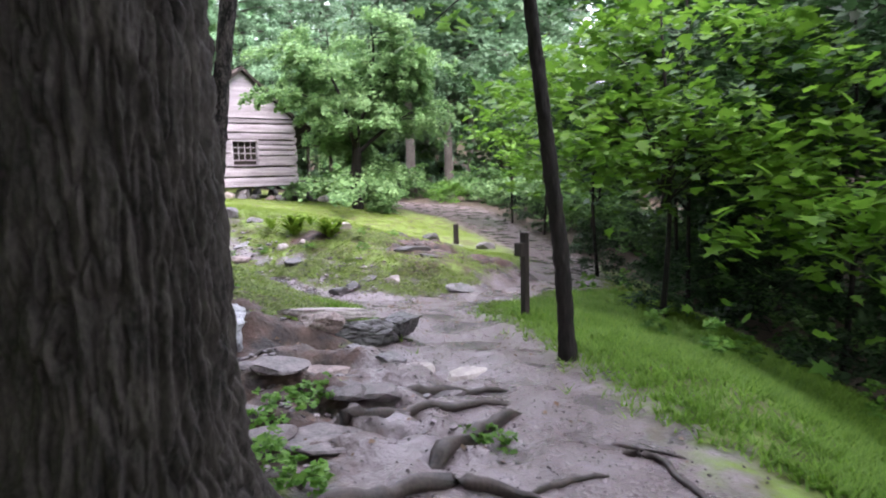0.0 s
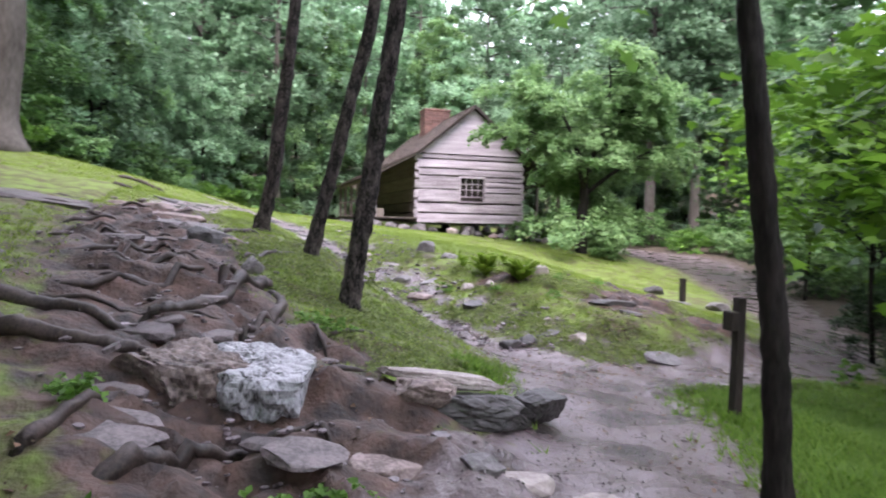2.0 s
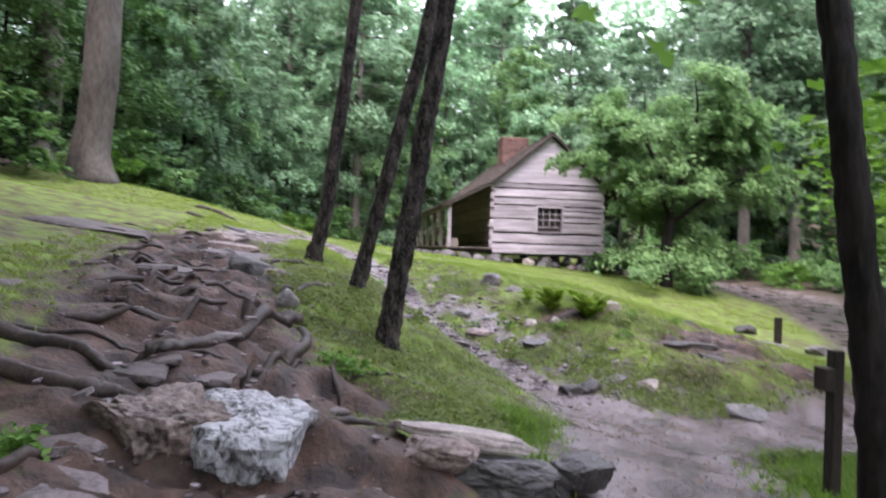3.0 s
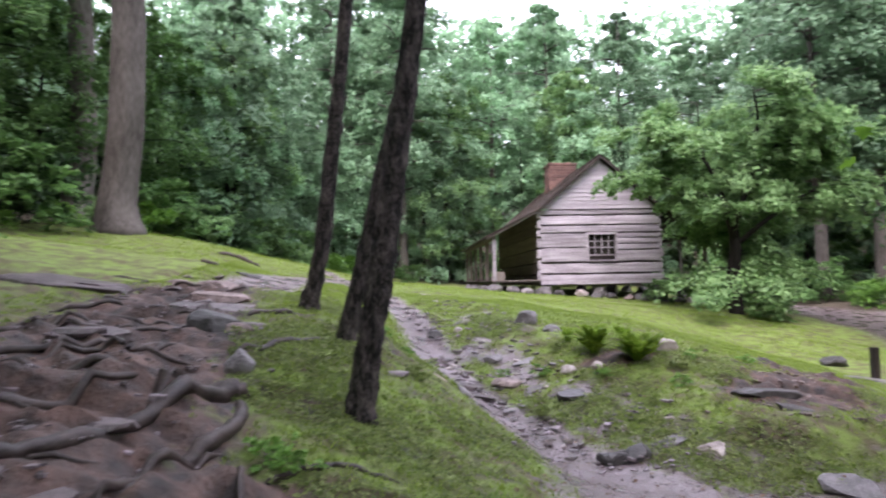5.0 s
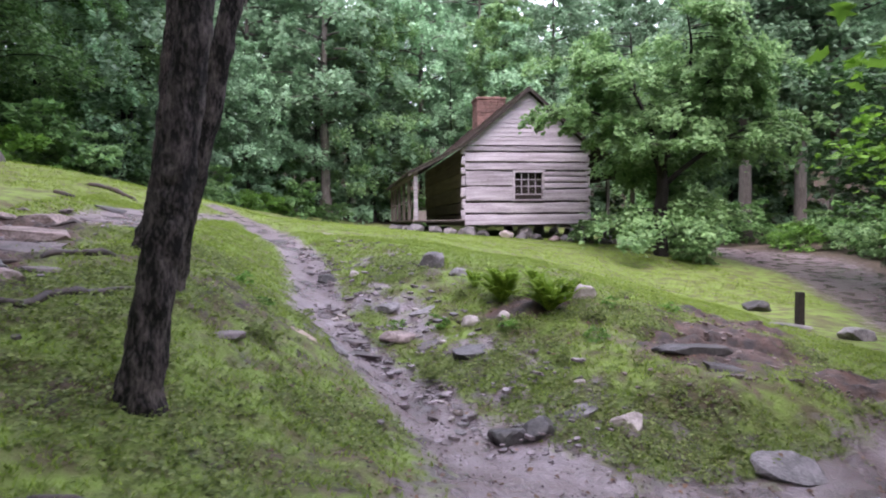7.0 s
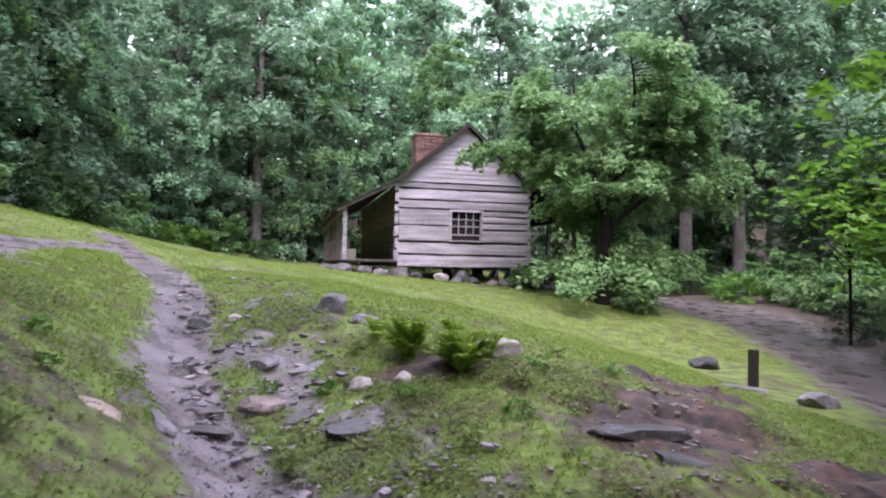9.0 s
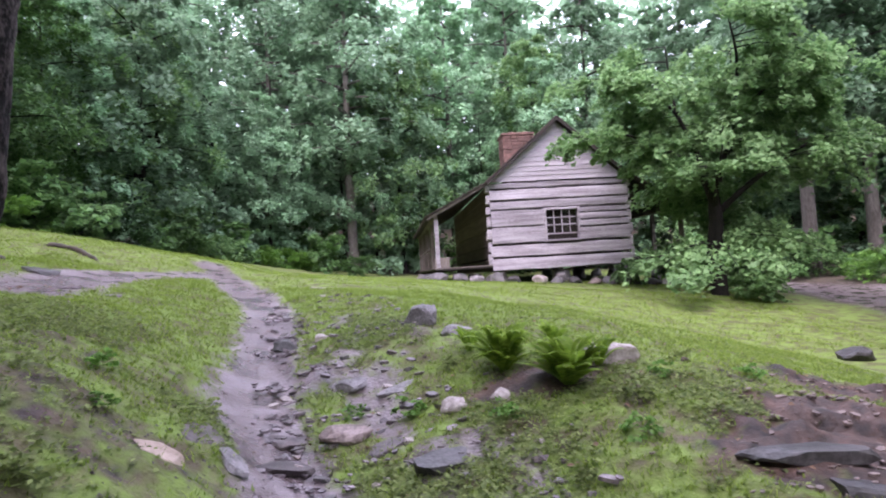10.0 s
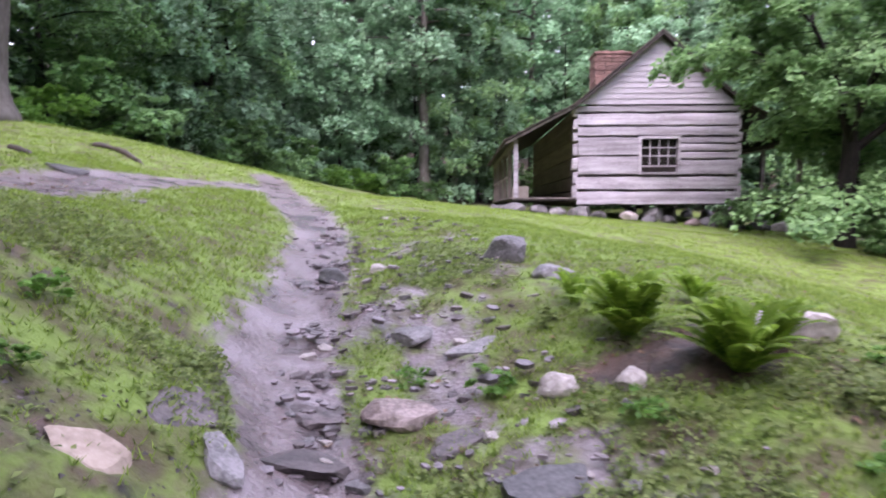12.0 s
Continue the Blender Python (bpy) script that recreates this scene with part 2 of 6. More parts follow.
def tube(points, radii, sides=10, wobble=0.0, seed=0, bm=None, ridge=0.0, ridges=9, furrow=0.0):
    """A tapered, bent round body along points, closed at both ends."""
    bm = bm or bmesh.new()
    pts = [Vector(p) for p in points]
    rings = []
    for i, p in enumerate(pts):
        ahead = (pts[min(i + 1, len(pts) - 1)] - pts[max(i - 1, 0)]).normalized()
        side = ahead.orthogonal().normalized() if abs(ahead.z) < 0.9 else Vector((1, 0, 0))
        side = (side - ahead * side.dot(ahead)).normalized()
        up = ahead.cross(side)
        ring = []
        for k in range(sides):
            a = 2 * math.pi * k / sides
            w = 1 + wobble * noise.noise(Vector((math.cos(a) * 1.5, math.sin(a) * 1.5, i * 0.35 + seed * 7.3))) + ridge * math.sin(ridges * a + i * 0.15)
            if furrow:
                w += furrow * (abs(noise.noise(Vector((math.cos(a) * 5, math.sin(a) * 5, i * 0.16 + seed)))) ** 0.7 - 0.35) + 0.4 * furrow * noise.noise(Vector((math.cos(a) * 11, math.sin(a) * 11, i * 0.5 + seed)))
            ring.append(bm.verts.new(p + (side * math.cos(a) + up * math.sin(a)) * radii[i] * w))
        rings.append(ring)
    for a, b in zip(rings, rings[1:]):
        for k in range(sides):
            bm.faces.new((a[k], a[(k + 1) % sides], b[(k + 1) % sides], b[k]))
    bm.faces.new(rings[0][::-1])
    bm.faces.new(rings[-1])
    return bm


def curve_points(knots, steps):
    """Points along a smooth curve through the knots (Catmull-Rom)."""
    k = [Vector(p) for p in knots]
    k = [k[0] * 2 - k[1], *k, k[-1] * 2 - k[-2]]
    out = []
    for i in range(1, len(k) - 2):
        for s in range(steps):
            t = s / steps
            out.append(0.5 * (2 * k[i] + (k[i + 1] - k[i - 1]) * t + (2 * k[i - 1] - 5 * k[i] + 4 * k[i + 1] - k[i + 2]) * t * t
                              + (3 * k[i] - k[i - 1] - 3 * k[i + 1] + k[i + 2]) * t ** 3))
    out.append(k[-2])
    return out


TABLES = {}


def lattice(seed, x, y):
    """Smooth value noise in -1..1 on arrays."""
    xi, yi = np.floor(x).astype(int), np.floor(y).astype(int)
    fx, fy = x - xi, y - yi
    fx, fy = fx * fx * (3 - 2 * fx), fy * fy * (3 - 2 * fy)
    if seed not in TABLES:
        TABLES[seed] = np.random.RandomState(seed).uniform(-1, 1, (256, 256))
    table = TABLES[seed]
    g = lambda a, b: table[a % 256, b % 256]
    return (g(xi, yi) * (1 - fx) + g(xi + 1, yi) * fx) * (1 - fy) + (g(xi, yi + 1) * (1 - fx) + g(xi + 1, yi + 1) * fx) * fy


def rough_noise(seed, x, y, scale, octaves=4):
    return sum(lattice(seed + o, x * scale * 2 ** o, y * scale * 2 ** o) / 2 ** o for o in range(octaves))


def faces_mesh(name, verts, faces, smooth=False):
    me = bpy.data.meshes.new(name)
    me.from_pydata([tuple(v) for v in verts], [], faces)
    if smooth:
        me.shade_smooth()
    return me
# ---- the lie of the land: guide lines that run up the valley, as (y, x, z) ----
FAR_LEFT = [(-60, -70, 6), (-30, -60, 5), (0, -60, 10), (30, -60, 14), (70, -70, 22)]
HILL = [(-60, -28, 2.2), (-34, -22, 1.3), (-24, -18, 1.2), (-14, -14.5, 1.2), (-5, -13.8, 1.95), (5, -12.5, 1.55), (15, -12, 1.3), (30, -14, 3.5), (70, -20, 16)]
SLOPE = [(-60, -18, 0.3), (-34, -14, -0.3), (-26, -10.5, -0.35), (-20, -9.4, 0.0), (-14.5, -9.9, 0.36), (-10, -9.5, 0.75), (-5, -8.6, 0.85), (5, -8, 0.55), (15, -7.5, 0.6), (30, -8, 2.8), (70, -10, 15)]
BANK = [(-60, -14, -0.9), (-34, -11.8, -1.2), (-27, -8.9, -1.2), (-24, -7.5, -1.06), (-22.9, -7.1, -0.98), (-22, -6.9, -0.77), (-20.2, -6.3, -0.68), (-18.4, -6.0, -0.48), (-16.7, -6.4, -0.17), (-13, -7.1, 0.03), (-10, -7.6, 0.32), (-5, -7.2, 0.42), (5, -6, 0.1), (15, -5.5, 0.3), (30, -5, 2.4), (70, -4, 15)]
TRAIL = [(-60, -13, -1.2), (-34, -10.8, -1.35), (-28, -7.9, -1.32), (-25.5, -5.9, -1.3), (-23.5, -4.3, -1.38), (-21.5, -3.5, -1.5), (-19, -3.5, -1.6), (-17.4, -3.9, -1.42), (-16, -4.3, -1.25), (-13.7, -4.8, -0.78), (-11.5, -5.2, -0.36), (-9, -5.9, 0.02), (-5, -5.2, 0.1), (5, -3.5, -0.1), (15, -3, 0.0), (30, -2, 2.2), (70, 0, 15)]
LAWN = [(-60, -11, -1.9), (-34, -8.4, -1.7), (-28, -5.6, -1.62), (-25.5, -4.0, -1.34), (-23.5, -2.9, -1.44), (-21.5, -1.9, -1.6), (-19.6, -1.0, -1.75), (-18.4, -1.3, -1.3), (-17, -1.9, -1.1), (-15.5, -1.6, -0.86), (-13, -2.6, -0.46), (-10, -3.2, -0.3), (-5, -2.4, -0.22), (0, -1.2, -0.27), (15, 0, -0.2), (30, 2, 2.0), (70, 5, 15)]
LOW = [(-60, -8, -3.0), (-34, -6, -2.6), (-28, -3.4, -2.4), (-24, -0.6, -2.1), (-20, 1.6, -1.95), (-16, 2.6, -1.75), (-11, 4.0, -1.76), (-5, 5.0, -1.2), (0, 5.4, -0.75), (6, 6, -0.6), (15, 7, -0.3), (30, 9, 2.0), (70, 12, 15)]
VALLEY = [(-60, -2, -4), (-34, 0, -3.8), (-26, 3, -3.4), (-20, 6, -2.7), (-14, 9, -2.2), (-7, 11, -1.7), (0, 12.5, -1.3), (15, 15, -0.5), (30, 18, 2.2), (70, 24, 15)]
FAR_RIGHT = [(-60, 60, 2), (-30, 60, 2), (0, 60, 8), (30, 60, 12), (70, 70, 20)]
GUIDES = [np.array(g, float) for g in (FAR_LEFT, HILL, SLOPE, BANK, TRAIL, LAWN, LOW, VALLEY, FAR_RIGHT)]


def monotone(xs, ys, q):
    """Smooth monotone curve through the knots xs, ys at q."""
    h = np.diff(xs)
    d = np.diff(ys) / h
    m = np.concatenate(([d[0]], np.where(d[:-1] * d[1:] > 0, 2 * d[:-1] * d[1:] / np.where(d[:-1] + d[1:] == 0, 1, d[:-1] + d[1:]), 0), [d[-1]]))
    q = np.clip(q, xs[0], xs[-1])
    i = np.clip(np.searchsorted(xs, q) - 1, 0, len(h) - 1)
    t = (q - xs[i]) / h[i]
    return ((1 + 2 * t) * (1 - t) ** 2 * ys[i] + t * (1 - t) ** 2 * h[i] * m[i]
            + t * t * (3 - 2 * t) * ys[i + 1] + t * t * (t - 1) * h[i] * m[i + 1])


def section(y):
    """The guides' x and z across the valley at y."""
    return (np.array([monotone(g[:, 0], g[:, 1], np.array([y]))[0] for g in GUIDES]),
            np.array([monotone(g[:, 0], g[:, 2], np.array([y]))[0] for g in GUIDES]))


def land(x, y):
    """The bare height of the ground."""
    gx, gz = section(y)
    return float(monotone(gx, gz, np.array([x]))[0])


# ---- ground ----
# trails as (x, y, half width)
MAIN_TRAIL = [(-13, -40, 1.0), (-11, -34, 1.0), (-7.6, -28, 1.15), (-5.7, -25.4, 1.05), (-4.2, -23, 0.95), (-3.3, -21, 1.0), (-3.3, -19.6, 0.75), (-3.8, -18.2, 0.42), (-4.42, -16.5, 0.33), (-4.83, -15.4, 0.43), (-5.0, -13.7, 0.38), (-5.42, -11.3, 0.38), (-5.95, -10.2, 0.45), (-6.9, -8, 0.35), (-8, -5, 0.4)]
ROAD = [(-3.3, -20.5, 0.9), (-1.2, -20.2, 0.85), (1.5, -19.3, 0.9), (4.5, -16.5, 1.0), (7.6, -11.5, 1.1), (10.3, -6, 1.3), (12, -1.5, 2.0), (11, 2.5, 1.7), (8.8, 3.6, 1.0)]
ROOT_TRAIL = [(-6.3, -24.6, 0.85), (-7.0, -22.4, 1.1), (-7.5, -20.4, 1.05), (-8.0, -18, 1.0), (-8.35, -15.5, 0.9), (-8.2, -13, 0.8), (-7.9, -10.5, 0.5), (-7.2, -8.5, 0.4)]
BARE = [(-0.1, -16.9, 0.85), (0.7, -15.7, 0.75), (-1.1, -17.6, 0.6), (-0.7, -17.6, 0.95), (0.3, -18.3, 0.7), (-5.95, -22.7, 0.75), (-5.5, -23.6, 0.9), (-6.2, -21.7, 0.55), (-6.9, -24.3, 0.55), (-2.2, -15.95, 0.55), (-2.65, -16.0, 0.3)]


def trail_cover(line, x, y):
    """1 on the trail's middle, 0.5 at its edge, 0 beyond."""
    best = np.full(x.shape, 9.0)
    for (x0, y0, w0), (x1, y1, w1) in zip(line, line[1:]):
        dx, dy = x1 - x0, y1 - y0
        t = np.clip(((x - x0) * dx + (y - y0) * dy) / (dx * dx + dy * dy), 0, 1)
        best = np.minimum(best, np.hypot(x - x0 - t * dx, y - y0 - t * dy) / (w0 + (w1 - w0) * t))
    return np.clip(1.25 - 0.75 * best, 0, 1)


def weedy_ground(x, y):
    """1 on the thin, weedy ground near the trail, 0 on the clean lawn beyond."""
    west = np.clip((-14.6 - y + 0.5 * rough_noise(61, x, y, 0.8, 2)) / 0.9, 0, 1) * (x < -4.4)
    line = np.interp(x, [-4.4, -3.2, -2.4, -1.2, 0.5, 1.5], [-11.6, -13.2, -14.7, -15.3, -15.6, -16.4])
    east = np.clip((line - y + 0.25 * rough_noise(62, x, y, 1.2, 2)) / 0.5, 0, 1) * (x >= -4.4)
    return west + east


def covers(x, y):
    trail = np.maximum(trail_cover(MAIN_TRAIL, x, y), trail_cover(ROAD, x, y))
    mud = trail_cover(ROOT_TRAIL, x, y)
    upper = np.clip((y + 15.5) / 2.0, 0, 1)
    trail, mud = np.maximum(trail, mud * upper), mud * (1 - upper)
    for bx, by, br in BARE:
        mud = np.maximum(mud, np.clip(1.25 - 0.75 * np.hypot(x - bx, (y - by) * 1.3) / br, 0, 1))
    # thin, stony ground along the trail's east side, and worn spots in the lawn
    middle = np.interp(y, [-18.2, -16.5, -15.4, -13.7, -11.3, -10.2], [-3.8, -4.4, -4.75, -4.93, -5.38, -5.9])
    stony = np.clip(1 - np.abs(x - middle - 0.95) / 1.0, 0, 1) * np.clip((y + 19.2) / 1.0, 0, 1) * np.clip((-11.5 - y) / 2.0, 0, 1)
    worn = rough_noise(41, x, y, 1.9, 4)
    trail = np.maximum(trail, np.clip(stony * 0.6 + 0.42 * worn * (stony > 0), 0, 0.62))
    weedy = weedy_ground(x, y)
    mud = np.maximum(mud, np.clip(0.32 + 0.22 * worn, 0, 0.5) * weedy * (x < 1) * (y > -21.3))
    lawn = np.ones_like(x)
    wood = np.clip((x - (7.2 + 0.35 * (y + 10))) / 1.5, 0, 1) * (y < -8) + np.clip((x - 8.5) / 1.5, 0, 1) * (y >= -8)
    wood = np.maximum(wood, np.clip((-13.8 - x) / 3, 0, 1))
    wood = np.maximum(wood, np.clip((y - 16) / 3, 0, 1))
    wood = np.maximum(wood, np.clip((-x * 0.1 + (x + 0.0) * 1.1 + 0.55 * (-24 - y) - 0.2) / 1.2, 0, 1) * (y < -20))
    lawn = np.clip(lawn - wood, 0, 1)
    return trail, mud, lawn


def ground_relief(x, y):
    trail, mud, lawn = covers(x, y)
    dz = 0.05 * rough_noise(3, x, y, 0.8, 4)
    dz += mud * (0.07 * rough_noise(9, x, y, 1.6, 5) + 0.025 * rough_noise(19, x, y, 5.5, 2) + 0.09 * np.abs(rough_noise(15, x, y, 2.6, 3)))
    # worn steps across the rooty trail
    climb = (y + 0.35 * x) / 0.62 + 0.9 * rough_noise(33, x, y, 0.7, 3)
    saw = climb - np.floor(climb)
    dz += np.clip(mud * 1.6 - 0.6, 0, 1) * 0.12 * (np.clip(saw / 0.82, 0, 1) * -1 + np.clip((saw - 0.82) / 0.18, 0, 1) + 0.5)
    dz -= trail * (0.05 - 0.012 * rough_noise(21, x, y, 4, 3))
    return dz


def ground_z(x, y):
    ax, ay = np.array([float(x)]), np.array([float(y)])
    return land(x, y) + float(ground_relief(ax, ay)[0])


def spread_out(lo, hi, step, far_lo, far_hi, growth=1.13):
    out = list(np.arange(lo, hi, step))
    s, v = step, hi
    while v < far_hi:
        out.append(v)
        s *= growth
        v += s
    s, v = step, lo
    while v > far_lo:
        s *= growth
        v -= s
        out.insert(0, v)
    return np.array(out)


gxs, gys = spread_out(-10.5, 1.2, 0.06, -320, 320), spread_out(-27, -11, 0.06, -320, 320)
rows_z = np.empty((len(gys), len(gxs)))
for j, yy in enumerate(gys):
    a, b = section(yy)
    rows_z[j] = monotone(a, b, gxs)
GX, GY = np.meshgrid(gxs, gys)
rows_z += ground_relief(GX, GY)
nx, ny = len(gxs), len(gys)
idx = np.arange(nx * ny).reshape(ny, nx)
quads = np.stack([idx[:-1, :-1], idx[:-1, 1:], idx[1:, 1:], idx[1:, :-1]], -1).reshape(-1, 4)
ground_mesh = faces_mesh("ground", np.stack([GX, GY, rows_z], -1).reshape(-1, 3).tolist(), quads.tolist(), True)
cover_layer = ground_mesh.color_attributes.new("cover", "FLOAT_COLOR", "POINT")
t_c, m_c, l_c = covers(GX, GY)
cover_layer.data.foreach_set("color", np.stack([t_c, l_c, m_c, np.ones_like(t_c)], -1).ravel())
ground = tagged(linked("ground", ground_mesh, GROUND), "wet gravel trail, brown mud and green lawn on a slope", "ground", kind="structure")


# ---- the log cabin: gable end on y = 0, porch on its west side ----
W, LONG, EAVE, APEX = 4.8, 12.0, 2.98, 5.1
WIN = (1.91, 3.01, 0.98, 2.0)
FLOOR_Z = 0.22
cabin = thing("log_cabin", (0, 0, 0), "weathered grey hewn-log cabin with a gable end and side porch", "cabin")


def hewn(x0, x1, z0, z1, y0, y1, seed):
    """One hewn log lying along x, with adzed, slightly wavy faces."""
    bm = bmesh.new()
    rnd = random.Random(seed)
    n = max(3, int((x1 - x0) / 0.35))
    rings = []
    for i in range(n + 1):
        x = x0 + (x1 - x0) * i / n
        a, b = z0 + rnd.uniform(0, 0.022), z1 - rnd.uniform(0, 0.022)
        f = y0 + rnd.uniform(-0.012, 0.012)
        c = 0.02
        rings.append([bm.verts.new(p) for p in ((x, f + c, a), (x, f, a + c), (x, f, (a + b) / 2 + rnd.uniform(-0.03, 0.03)), (x, f, b - c), (x, f + c, b), (x, y1, b), (x, y1, a))])
    for p, q in zip(rings, rings[1:]):
        for k in range(7):
            bm.faces.new((p[k], p[(k + 1) % 7], q[(k + 1) % 7], q[k]))
    bm.faces.new(rings[0]), bm.faces.new(rings[-1][::-1])
    bmesh.ops.recalc_face_normals(bm, faces=bm.faces)
    return bm


def log_wall(parent, y0, y1):
    """The gable wall's logs, split round the window; the joints stay open before a near-black sheet."""
    wx0, wx1, wz0, wz1 = WIN
    seed = 0
    for z0, z1 in ((0.0, 0.42), (0.455, 0.88)):
        seed += 1
        part("log", hewn(0.0 - 0.03 * seed, W + 0.04, z0, z1 - 0.012 * seed, y0 + 0.01 * seed, y1, seed), HEWN, parent)
    for z0, z1 in ((0.91, 1.47), (1.49, 2.045)):
        seed += 1
        part("log", hewn(0.0, wx0 - 0.08, z0, z1, y0, y1, seed), HEWN, parent)
    for z0, z1 in ((0.91, 1.36), (1.395, 1.60), (1.63, 1.84), (1.87, 2.045)):
        seed += 1
        part("log", hewn(wx1 + 0.08, W + 0.03, z0, z1, y0 + 0.008 * (seed % 3), y1, seed), HEWN, parent)
    for z0, z1 in ((2.085, 2.36), (2.395, 2.76), (2.80, 3.0)):
        seed += 1
        part("log", hewn(-0.02, W + 0.03, z0, z1, y0 + 0.006 * (seed % 2), y1, seed), HEWN, parent)


# one near-black sheet stands in for interior shade behind joints and window
gable = part("gable_wall", box(0.25, W - 0.25, 0.24, 0.28, 0.03, EAVE, 0), DARK_WOOD, cabin, "near-black sheet behind the logs, standing in for shaded gaps")
log_wall(gable, 0.0, 0.22)

# log ends of the long wall stand out at the corners
for i, (z0, z1) in enumerate(((0.2, 0.58), (0.64, 1.0), (1.08, 1.42), (1.5, 1.86), (1.94, 2.2), (2.28, 2.6), (2.68, 2.92))):
    part("log_end", box(-0.17 + 0.03 * (i % 2), 0.0, 0.02, 0.24, z0, z1, 0.03, rough=0.015, seed=i), HEWN, cabin)
    part("log_end", box(W, W + 0.15 - 0.03 * (i % 2), 0.02, 0.24, z0, z1, 0.03, rough=0.015, seed=i + 30), HEWN, cabin)

# long walls and back, the porches' shade put into their log colour
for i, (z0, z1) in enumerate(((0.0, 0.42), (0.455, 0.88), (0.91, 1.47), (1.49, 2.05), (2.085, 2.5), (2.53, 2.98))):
    part("side_log", box(-0.02, 0.2, 0.24, LONG, z0, z1, 0.02, rough=0.01, seed=60 + i), HEWN_SHADED, cabin)
    part("side_log", box(W - 0.2, W + 0.02, 0.24, LONG, z0, z1, 0.02, rough=0.01, seed=70 + i), HEWN_SHADED, cabin)
part("back_wall", box(0.2, W - 0.2, LONG - 0.25, LONG, 0, EAVE, 0.02), HEWN_SHADED, cabin)
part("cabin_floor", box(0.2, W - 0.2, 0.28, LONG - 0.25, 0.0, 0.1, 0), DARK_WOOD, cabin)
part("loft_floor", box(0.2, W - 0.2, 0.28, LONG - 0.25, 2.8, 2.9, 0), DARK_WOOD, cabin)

# clapboards up the gable
z, step, slope = 3.03, 0.165, (APEX - EAVE - 0.05) / (W / 2)
i = 0
while z < APEX - 0.16:
    inset0, inset1 = (z - EAVE) / slope, (z + step - EAVE) / slope
    bm = bmesh.new()
    lean = 0.028
    low = [bm.verts.new(p) for p in ((inset0, -lean, z), (W - inset0, -lean, z), (W - inset0, 0.0, z), (inset0, 0.0, z))]
    high = [bm.verts.new(p) for p in ((inset1, -0.006, z + step + 0.01), (W - inset1, -0.006, z + step + 0.01), (W - inset1, 0.01, z + step + 0.01), (inset1, 0.01, z + step + 0.01))]
    for k in range(4):
        bm.faces.new((low[k], low[(k + 1) % 4], high[(k + 1) % 4], high[k]))
    bm.faces.new(low[::-1]), bm.faces.new(high)
    part("clapboard", bm, CLAPBOARD, gable)
    z += step
    i += 1

# window: frame, muntins, panes
wx0, wx1, wz0, wz1 = WIN
window = part("window", box(wx0 - 0.08, wx0, -0.03, 0.2, wz0 - 0.07, wz1 + 0.07, 0.006), HEWN, cabin, "weathered window with small panes")
part("window_frame", box(wx1, wx1 + 0.08, -0.03, 0.2, wz0 - 0.07, wz1 + 0.07, 0.006), HEWN, window)
part("window_frame", box(wx0, wx1, -0.02, 0.2, wz1, wz1 + 0.07, 0.006), HEWN, window)
part("window_sill", box(wx0, wx1, -0.05, 0.2, wz0 - 0.07, wz0, 0.006), HEWN, window)
part("sash_rail", box(wx0, wx1, 0.06, 0.10, wz0 + 0.17, wz0 + 0.215, 0.004), HEWN, window)
part("sash_rail", box(wx0, wx1, 0.05, 0.09, wz0 + 0.48, wz0 + 0.52, 0.004), HEWN, window)
part("muntin", box(wx0, wx1, 0.055, 0.085, wz0 + 0.735, wz0 + 0.765, 0.003), HEWN, window)
for k in range(1, 4):
    x = wx0 + (wx1 - wx0) * k / 4
    part("muntin", box(x - 0.014, x + 0.014, 0.056, 0.084, wz0 + 0.215, wz1, 0.003), HEWN, window)
for k in range(4):
    for a, b in ((0.215, 0.48), (0.52, 0.735), (0.765, 1.02)):
        xa, xb = wx0 + (wx1 - wx0) * k / 4 + 0.014, wx0 + (wx1 - wx0) * (k + 1) / 4 - 0.014
        pane = part("pane", box(xa, xb, 0.068, 0.073, wz0 + a, wz0 + b, 0), GLASS, window)
        pane.visible_shadow = False


# roof: main slopes and the shallower porch roof, laid in courses
def courses(x0, z0, x1, z1, y0, y1, width, seed):
    """Overlapping rows of shingles from the eave (x0, z0) up to (x1, z1)."""
    rnd = random.Random(seed)
    run = math.hypot(x1 - x0, z1 - z0)
    dx, dz = (x1 - x0) / run, (z1 - z0) / run
    nx_, nz_ = (-dz, dx) if x1 > x0 else (dz, -dx)
    rows_n = int(run / 0.22)
    verts, faces = [], []
    for r in range(rows_n):
        s0, s1 = run * r / rows_n - 0.03, run * (r + 1) / rows_n + 0.05
        y = y0
        while y < y1:
            w = min(rnd.uniform(0.7, 1.3) * width, y1 - y)
            lift = 0.035 + rnd.uniform(0, 0.012)
            e = s0 + rnd.uniform(-0.02, 0.02)
            b = len(verts)
            for s, h in ((e, lift), (s1, 0.008), (s1, 0.0), (e, lift - 0.022)):
                for yy in (y + 0.004, y + w - 0.004):
                    verts.append((x0 + dx * s + nx_ * h, yy, z0 + dz * s + nz_ * h))
            faces += [(b, b + 1, b + 3, b + 2), (b + 6, b + 7, b + 1, b), (b + 4, b + 5, b + 7, b + 6), (b, b + 2, b + 4, b + 6), (b + 1, b + 7, b + 5, b + 3), (b + 2, b + 3, b + 5, b + 4)]
            y += w
    return faces_mesh("shingles", verts, faces)


